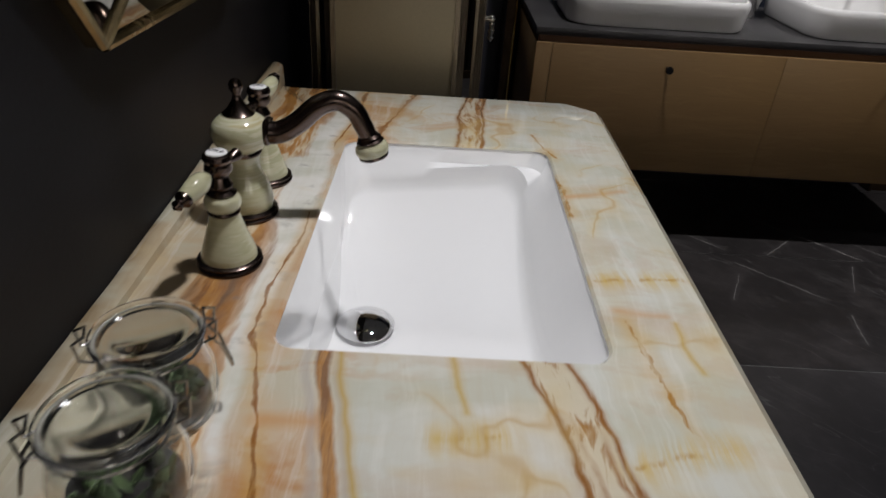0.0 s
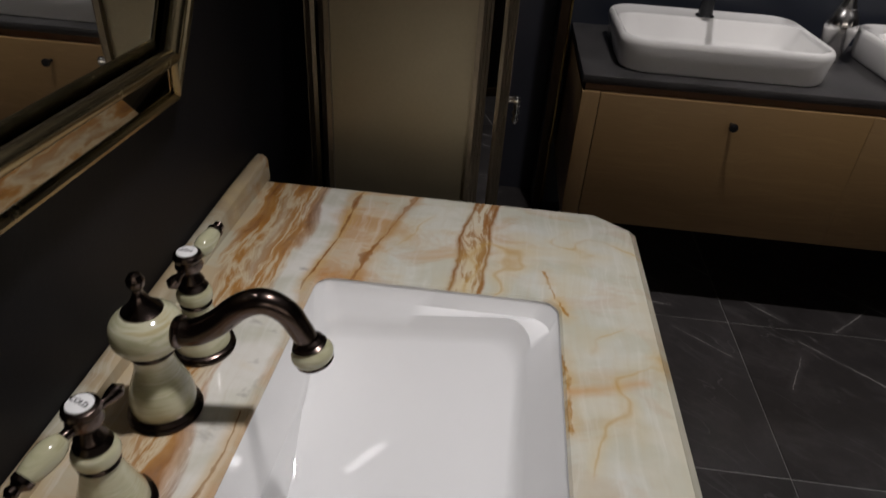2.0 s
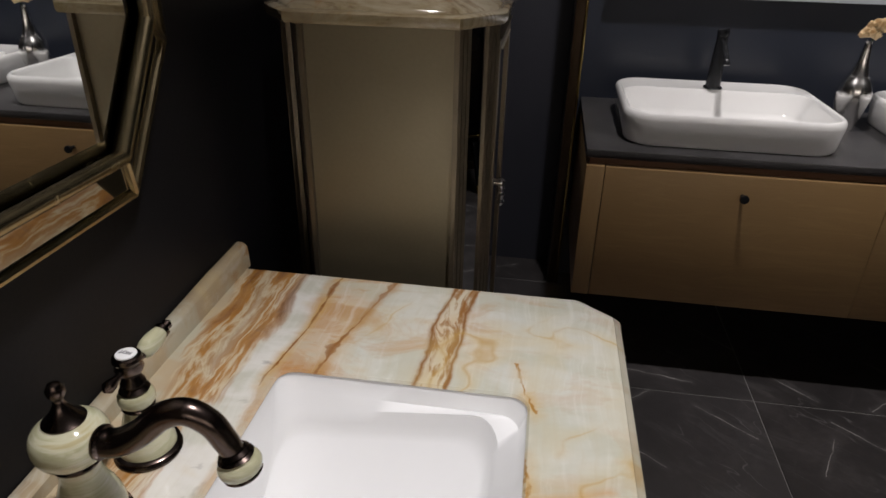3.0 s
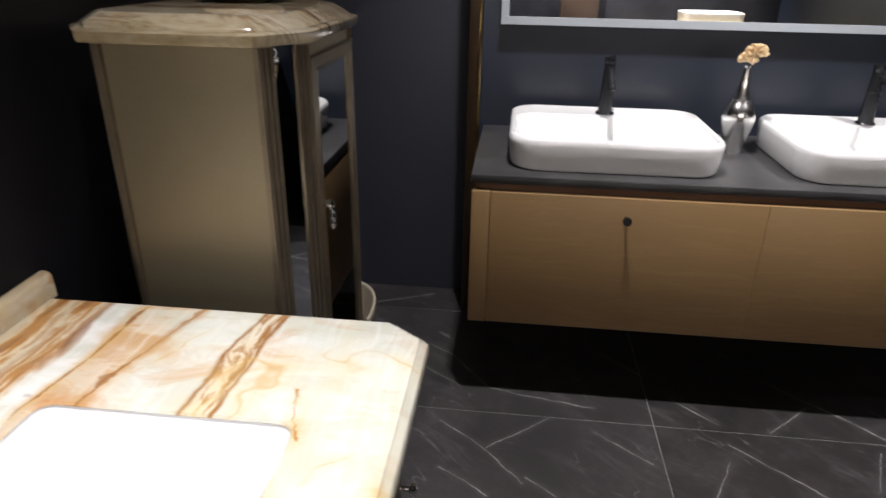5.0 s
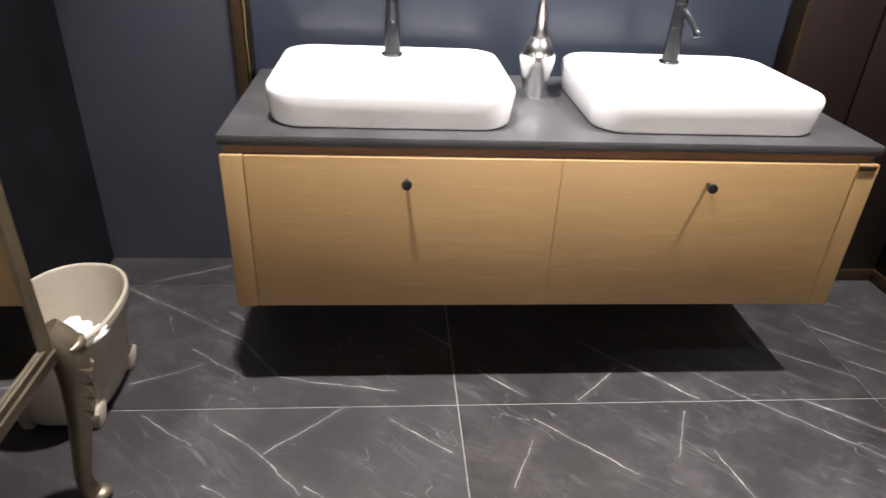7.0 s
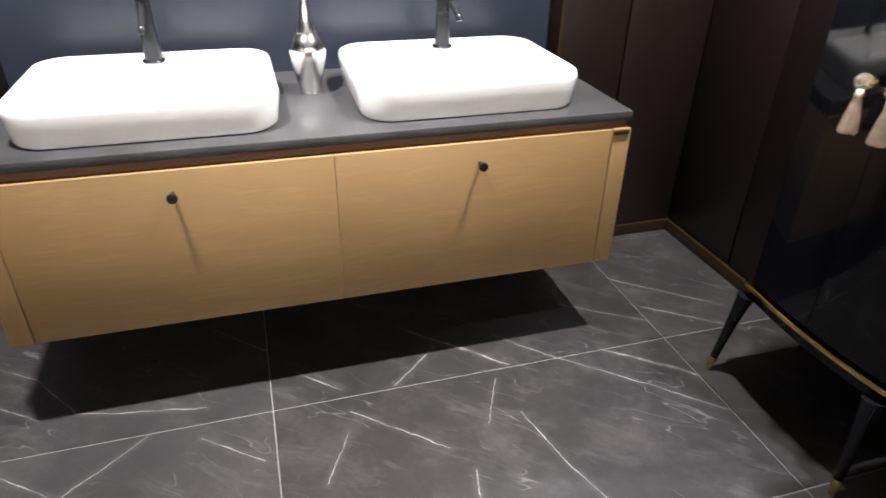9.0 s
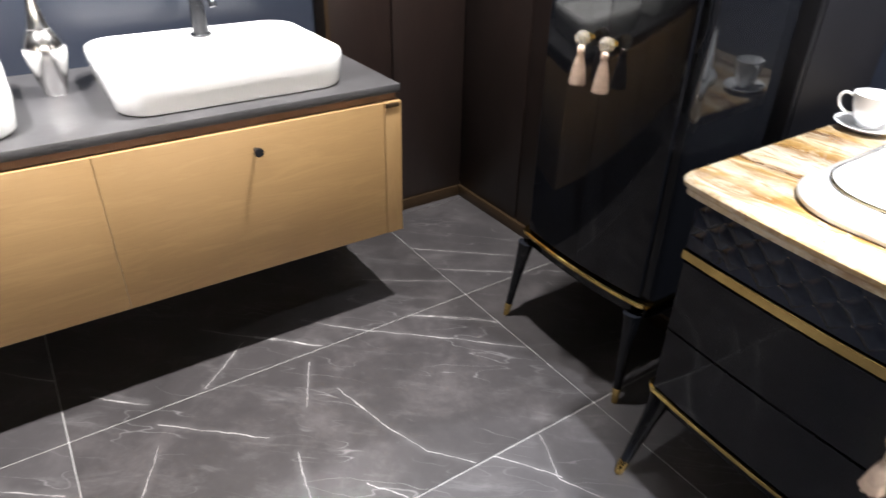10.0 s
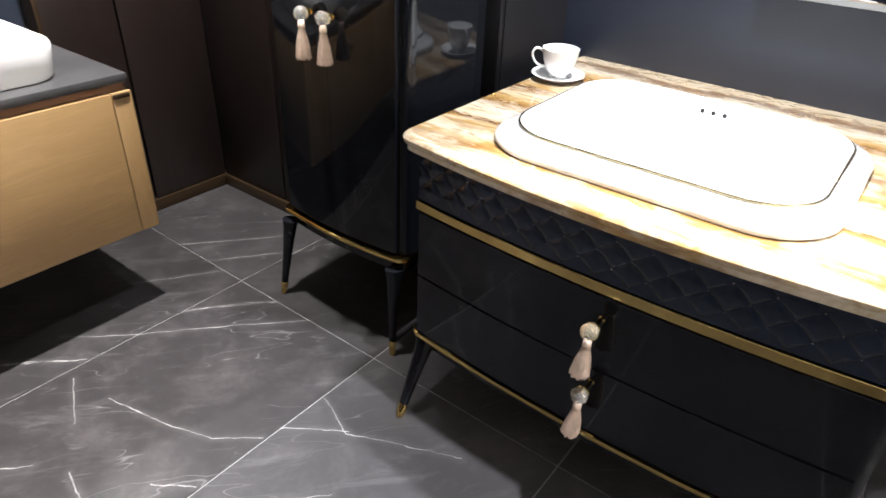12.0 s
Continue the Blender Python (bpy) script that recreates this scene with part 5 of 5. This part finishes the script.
def tassel_knob(x, y, z, parent, drop=0.075, swing=0.0, reach=0.034):
    """A cut crystal knob on a brass post, with a silk tassel hung from it."""
    post = part("post", lathe([(0.007, 0), (0.007, 0.003), (0.004, 0.005), (0.004, reach - 0.022), (0.012, reach - 0.018), (0.014, reach - 0.014), (0.013, reach - 0.013)], m=Matrix.Translation((x, y, z)) @ pose(0, 0, 0, 0, -90, 0), segments=18), "gold", parent, "brass post")
    rings = []
    for k, (cr, cz) in enumerate(((0.006, -0.0165), (0.0135, -0.0115), (0.0178, -0.003), (0.0178, 0.003), (0.0135, 0.0115), (0.006, 0.0165))):
        rings.append([Vector((x - reach + cz, y + cr * math.cos(math.pi * (2 * i + k % 2) / 9), z + cr * math.sin(math.pi * (2 * i + k % 2) / 9))) for i in range(9)])
    bm = bmesh.new()
    rows = [[bm.verts.new(p) for p in ring] for ring in rings]
    for k, (a, b) in enumerate(zip(rows, rows[1:])):
        for i in range(9):
            j = (i + 1) % 9
            bm.faces.new((a[i], a[j], b[i if k % 2 == 0 else j]))
            bm.faces.new((a[j], b[j], b[i]) if k % 2 == 0 else (a[i], b[j], b[i]))
    bm.faces.new(list(reversed(rows[0])))
    bm.faces.new(rows[-1])
    part("crystal", bm, "crystal", parent, "clear cut crystal ball", 0).visible_shadow = False
    top_z = z - 0.016
    px = x - reach
    head = part("tassel", lathe([(0.002, 0.006), (0.006, 0.0), (0.0085, -0.006), (0.0085, -0.018), (0.0075, -0.022)], (px, y, top_z), 18), "tassel", parent, "beige silk tassel")
    part("cord", tube([(px, y - 0.009, top_z - 0.016), (px - 0.009, y, top_z - 0.016), (px, y + 0.009, top_z - 0.016), (px + 0.009, y, top_z - 0.016)], 0.0016, 6, closed=True), "gold", head)
    part("core", lathe([(0.0070, -0.020), (0.0120, -0.020 - drop * 0.35), (0.0165, -0.020 - drop * 0.75), (0.0180, -0.020 - drop * 0.96), (0.0, -0.020 - drop * 0.97)], m=Matrix.Translation((px, y, top_z)) @ Matrix.Shear("XY", 4, (0.0, -swing / (drop + 0.02))), segments=20), "tassel", head)
    bm = bmesh.new()
    rng = random.Random(int(1000 * (y + z)))
    for k in range(240):
        a, s = rng.uniform(0, 6.283), math.sqrt(rng.random())
        r0, r1 = 0.0072 * s, 0.0195 * s
        length = drop + rng.uniform(-0.004, 0.003)
        p0 = Vector((px + r0 * math.cos(a), y + r0 * math.sin(a), top_z - 0.020))
        pm = Vector((px + (r0 * 0.4 + r1 * 0.6) * math.cos(a), y + (r0 * 0.4 + r1 * 0.6) * math.sin(a) + swing * 0.4, top_z - 0.02 - length * 0.45))
        p1 = Vector((px + r1 * math.cos(a), y + r1 * math.sin(a) + swing, top_z - 0.02 - length))
        tube([p0, pm, p1], [0.0009, 0.0010, 0.0009], 4, bm)
    tagged(part("fringe", bm, "tassel", head), kind="stuff")


def splay_leg(x, y, dx, dy, z1, parent, r=0.017):
    """A tapered black leg that leans outwards, in a brass shoe."""
    foot = Vector((x + dx, y + dy, 0))
    head = Vector((x, y, z1))
    at = lambda t: foot.lerp(head, t)
    leg = part("leg", tube([at(t) for t in (0.15, 0.4, 0.7, 0.9, 1.0)], [r * 0.55, r * 0.68, r * 0.88, r * 1.1, r * 1.3], 16), "black", parent)
    part("shoe", tube([at(0.0), at(0.02), at(0.15), at(0.17)], [r * 0.42, r * 0.48, r * 0.62, r * 0.58], 16), "gold", leg, "brass shoe")


BC = thing("tall_cabinet", (2.14, 1.41, 0), "tall glossy black lacquer cabinet with crystal tassel knobs", "cabinet")
B0, B1, BF, BB, BZ0, BZ1 = 1.168, 1.650, 1.976, 2.306, 0.285, 1.46
bc, bh = (B0 + B1) / 2, (B1 - B0) / 2
part("body", prism(bowed(BF + 0.012, 0.020, B0, B1, BB, 0.03), BZ0 + 0.018, BZ1, 0.003), "black", BC)
part("gold_rail", prism(bowed(BF - 0.010, 0.020, B0 - 0.004, B1 + 0.004, BB - 0.004, 0.034), BZ0 + 0.003, BZ0 + 0.017, 0.003), "gold", BC, "thin polished brass rail")
part("plinth", prism(bowed(BF + 0.010, 0.020, B0 + 0.004, B1 - 0.004, BB - 0.004, 0.03), BZ0 - 0.035, BZ0 + 0.003, 0.002), "black", BC)
for y0, y1, ky in ((B0 + 0.030, bc - 0.001, 1.381), (bc + 0.001, B1 - 0.030, 1.456)):
    d = part("door", skin(BF, 0.020, bc, bh, y0, y1, BZ0 + 0.026, BZ1 - 0.02, 0.010), "black", BC)
    tassel_knob(BF + 0.002, ky, 0.905, d, 0.070)
for x, y, dx, dy in ((1.985, B1 - 0.03, -0.040, 0.020), (1.985, B0 + 0.03, -0.038, -0.027), (2.27, B1 - 0.03, 0.01, 0.02), (2.27, B0 + 0.03, 0.01, -0.02)):
    splay_leg(x, y, dx, dy, BZ0 - 0.02, BC, 0.019)

# ---- black vanity ----
V0, V1, VF, VB, VT = 0.060, 1.040, 1.842, 2.655, 0.745
vc, vh = (V0 + V1) / 2, (V1 - V0) / 2
BEND = 0.030
black = thing("vanity_cabinet", (2.24, vc, 0), "bow-fronted black lacquer vanity cabinet with brass bands", "vanity cabinet")
part("body", prism(bowed(VF + 0.012, BEND, V0, V1, VB, 0.028), 0.214, 0.62, 0.002), "black", black)
part("upper_body", slab_with_hole(bowed(VF + 0.012, BEND, V0, V1, VB, 0.028), [Vector(p[:2]) for p in rounded(1.925, 2.42, 0.26, 0.89, 0.05, 0, 3)], [(0.0, VT - 0.0355), (0.0, 0.62)], 0.62), "black", black)
part("apron", prism(bowed(VF + 0.012, BEND, V0 + 0.004, V1 - 0.004, VB, 0.028), 0.170, 0.198, 0.002), "black", black)
part("brass_band", prism(bowed(VF - 0.003, BEND, V0 - 0.004, V1 + 0.004, VB - 0.004, 0.032), 0.198, 0.214, 0.003), "gold", black, "polished brass lower band")
part("brass_band", skin(VF - 0.001, BEND, vc, vh, V0 + 0.012, V1 - 0.012, 0.560, 0.582, 0.014), "gold", black, "polished brass upper band")
for z0, z1, kz, ky in ((0.387, 0.556, 0.508, 0.547), (0.218, 0.383, 0.352, 0.542)):
    d = part("drawer_front", skin(VF, BEND, vc, vh, V0 + 0.020, V1 - 0.020, z0, z1, 0.012, n=18), "black", black)
    tassel_knob(VF + 0.001, ky, kz, d, 0.068, 0.004, 0.054)
# quilted frieze: shallow pyramids on the curve
frieze = part("frieze", skin(VF + 0.004, BEND, vc, vh, V0 + 0.014, V1 - 0.014, 0.584, VT - 0.037, 0.010, n=18), "black_quilt", black, "quilted black frieze")
studs = set()
cols, z0, z1 = 14, 0.588, VT - 0.040
step = (V1 - V0 - 0.04) / cols
curve = lambda y: VF + 0.0035 + BEND * ((y - vc) / vh) ** 2
for row in range(3):
    for col in range(cols + (row % 2)):
        y = V0 + 0.02 + (col + (0.5 if row % 2 == 0 else 0.0)) * step
        z, hz, hy = z0 + (z1 - z0) * (row + 1) / 4, (z1 - z0) / 4, step / 2
        lo, hi = max(V0 + 0.016, y - hy * 0.95), min(V1 - 0.016, y + hy * 0.95)
        bm = bmesh.new()
        rim = []
        for k in range(12):
            a0, b0 = ((lo, z), (y, z - hz * 0.95), (hi, z), (y, z + hz * 0.95))[k // 3], ((y, z - hz * 0.95), (hi, z), (y, z + hz * 0.95), (lo, z))[k // 3]
            rim.append((a0[0] + (b0[0] - a0[0]) * (k % 3) / 3, a0[1] + (b0[1] - a0[1]) * (k % 3) / 3))
        rows_ = []
        for f, h in ((1.0, -0.004), (1.0, 0.0), (0.82, 0.0020), (0.5, 0.0034), (0.2, 0.0040)):
            rows_.append([Vector((curve(y + (p[0] - y) * f) - h, y + (p[0] - y) * f, z + (p[1] - z) * f)) for p in rim])
        loft(rows_, False, True, bm)
        part("pad", bm, "black_quilt", frieze, "", 50)
        studs |= {(round(y, 4), round(z + hz, 4)), (round(y, 4), round(z - hz, 4))}
stud = None
for y, z in sorted(studs):
    if not (V0 + 0.03 < y < V1 - 0.03 and 0.592 < z < VT - 0.044):
        continue
    if stud is None:
        stud = part("stud", lathe([(0.0017, 0.0), (0.0017, 0.0006), (0.0012, 0.0014), (0.0, 0.0018)], m=pose(0, 0, 0, 0, -90, 0), segments=10), "silver", frieze, "tiny bright metal stud")
        ob = stud
    else:
        ob = new("stud", stud.data)
        ob.parent = frieze
        ob.matrix_parent_inverse = stud.matrix_parent_inverse.copy()
    ob.location = (curve(y) - 0.0002, y, z)
for x, y, dx, dy in ((1.890, V1 - 0.035, -0.112, -0.007), (1.890, V0 + 0.035, -0.112, 0.007), (2.60, V1 - 0.04, 0.01, 0.01), (2.60, V0 + 0.04, 0.01, -0.01)):
    splay_leg(x, y, dx, dy, 0.180, black, 0.021)
cut = [Vector(p[:2]) for p in rounded(1.930, 2.392, 0.284, 0.866, 0.105, 0, 6)]
plan = bowed(1.794, 0.044, 0.045, 1.060, 2.672, 0.045)
gold_top = part("countertop", slab_with_hole(plan, cut, [(0.010, VT), (0.004, VT - 0.002), (0.0, VT - 0.008), (0.001, VT - 0.016), (0.006, VT - 0.021), (0.008, VT - 0.024), (0.009, VT - 0.034)], VT - 0.035), "onyx_gold")
tagged(gold_top, "glossy gold and white streaked onyx countertop", "countertop")
wash = thing("basin", (2.162, 0.563, VT), "white rounded drop-in basin with a thin gold line", "basin")
rows = [(0.0, 0.0005, 0.135), (-0.004, 0.006, 0.135), (-0.004, 0.014, 0.135), (0.004, 0.022, 0.132), (0.026, 0.031, 0.122), (0.034, 0.036, 0.118), (0.040, 0.044, 0.112), (0.045, 0.046, 0.108), (0.050, 0.043, 0.105), (0.058, 0.030, 0.10), (0.075, -0.03, 0.10), (0.11, -0.085, 0.09), (0.16, -0.10, 0.05)]
part("bowl", loft([rounded(1.890 + d, 2.434 - d, 0.244 + d, 0.904 - d, r, VT + h, 10) for d, h, r in rows], False, True), "ceramic", wash, smooth=60)
part("gold_line", tube(rounded(1.890 + 0.036, 2.434 - 0.036, 0.244 + 0.036, 0.904 - 0.036, 0.118, VT + 0.0400, 10), 0.0026, 8, closed=True), "antique", wash, "thin dark gold line round the rim")
for k in range(3):
    part("overflow_hole", lathe([(0.005, 0), (0.005, 0.0012), (0.0, 0.0012)], m=Matrix.Translation((2.366, 0.549 + 0.025 * k, VT + 0.022)) @ pose(0, 0, 0, 0, -76, 0), segments=14), "hole", wash)

SX, SY = 2.406, 0.994
saucer = part("saucer", lathe([(0.0, 0.0), (0.038, 0.0), (0.043, 0.004), (0.060, 0.009), (0.070, 0.015), (0.069, 0.017), (0.058, 0.0115), (0.036, 0.006), (0.0, 0.006)], (SX, SY, VT + 0.0005), 44), "ceramic")
tagged(saucer, "white china saucer on the gold onyx", "saucer")
cup = thing("cup", (SX, SY, VT + 0.0068), "white china coffee cup on its saucer", "cup")
part("cup_body", lathe([(0.0, 0.0), (0.022, 0.0), (0.024, 0.003), (0.022, 0.006), (0.036, 0.022), (0.044, 0.048), (0.048, 0.074), (0.0465, 0.0745), (0.042, 0.048), (0.033, 0.023), (0.016, 0.010), (0.0, 0.009)], (SX, SY, VT + 0.0068), 44), "ceramic", cup)
d = Vector((-0.45, 0.89, 0))
c = Vector((SX, SY, VT + 0.0068))
loop = smooth_line([c + d * r + Vector((0, 0, z)) for r, z in ((0.044, 0.064), (0.062, 0.070), (0.072, 0.056), (0.065, 0.036), (0.050, 0.026), (0.036, 0.024))], 5)
part("handle", tube(loop, 0.0032, 10), "ceramic", cup)

over = thing("wall_mirror", (2.67, 0.55, 0.98), "thin pale framed wall mirror over the black vanity", "mirror")
part("frame", box(2.650, 2.6745, 0.12, 0.62, 0.981, 1.75, 0.004), "white_edge", over)
part("glass", box(2.646, 2.6495, 0.135, 0.605, 0.996, 1.735, 0.001), "mirror", over, "flat mirror glass", 0)
# the display wall behind the walker, seen in the wide mirror
structure("wall_back_panel", box(XL, XN, YB + 0.001, YB + 0.03, -0.002, 1.25, 0.002), "wall_black", "black lower panel of the back wall", "wall panel")
structure("wall_column", box(0.62, 0.98, YB + 0.031, YB + 0.12, -0.002, CEIL, 0.004), "brown_front", "dark brown column at the back wall", "column")
show = thing("display_cabinet", (1.85, YB + 0.35, 0), "dark brown display vanity cabinet with a marble top", "vanity cabinet")
part("body", box(1.20, 2.50, YB + 0.031, YB + 0.60, 0.10, 0.70, 0.004), "brown_front", show)
for x0, x1 in ((1.215, 1.845), (1.855, 2.485)):
    d = part("door", box(x0, x1, YB + 0.60, YB + 0.618, 0.115, 0.685, 0.003), "brown_front", show)
    part("handle", box((x0 + x1) / 2 - 0.06, (x0 + x1) / 2 + 0.06, YB + 0.618, YB + 0.630, 0.60, 0.612, 0.003), "antique", d)
for x in (1.24, 2.46):
    for y in (YB + 0.08, YB + 0.55):
        part("leg", tube([(x, y, 0.0), (x, y, 0.11)], [0.014, 0.020], 12), "antique", show)
show_top = part("countertop", box(1.18, 2.52, YB + 0.031, YB + 0.63, 0.70, 0.735, 0.004), "onyx_dark")
tagged(show_top, "brown and cream marble slab on the display cabinet", "countertop")
spare = part("basin", loft([rounded(1.70 + d, 2.24 - d, YB + 0.14 + d, YB + 0.52 - d, 0.08, 0.7355 + h, 6) for d, h in ((0.02, 0.0), (0.005, 0.02), (0.0, 0.10), (0.006, 0.104), (0.016, 0.09), (0.05, 0.02))]), "ceramic")
tagged(spare, "white oval-cornered basin on the marble display slab", "basin")

# ---- floor tiles ----
shared = {}
for i in range(-1, 3):
    for j in range(-7, 5):
        x0, x1, y0, y1 = 0.7 + 1.2 * (i - 1), 0.7 + 1.2 * i, 1.2 + 0.6 * (j - 1), 1.2 + 0.6 * j
        cx0, cx1, cy0, cy1 = max(x0, XL - 0.02), min(x1, XN + 0.02), max(y0, YB - 0.02), min(y1, YF + 0.02)
        if cx1 - cx0 < 0.02 or cy1 - cy0 < 0.02:
            continue
        key = (round(cx1 - cx0, 3), round(cy1 - cy0, 3))
        if key not in shared:
            bm = box(0.0014, key[0] - 0.0014, 0.0019, key[1] - 0.0019, -0.010, 0.0, 0.0008, 1)
            mesh = bpy.data.meshes.new("tile")
            bm.to_mesh(mesh)
            bm.free()
            mesh.materials.append(M["floor"])
            shared[key] = mesh
        tile = new("tile", shared[key])
        tile.parent = floor
        tile.location = (cx0, cy0, 0)
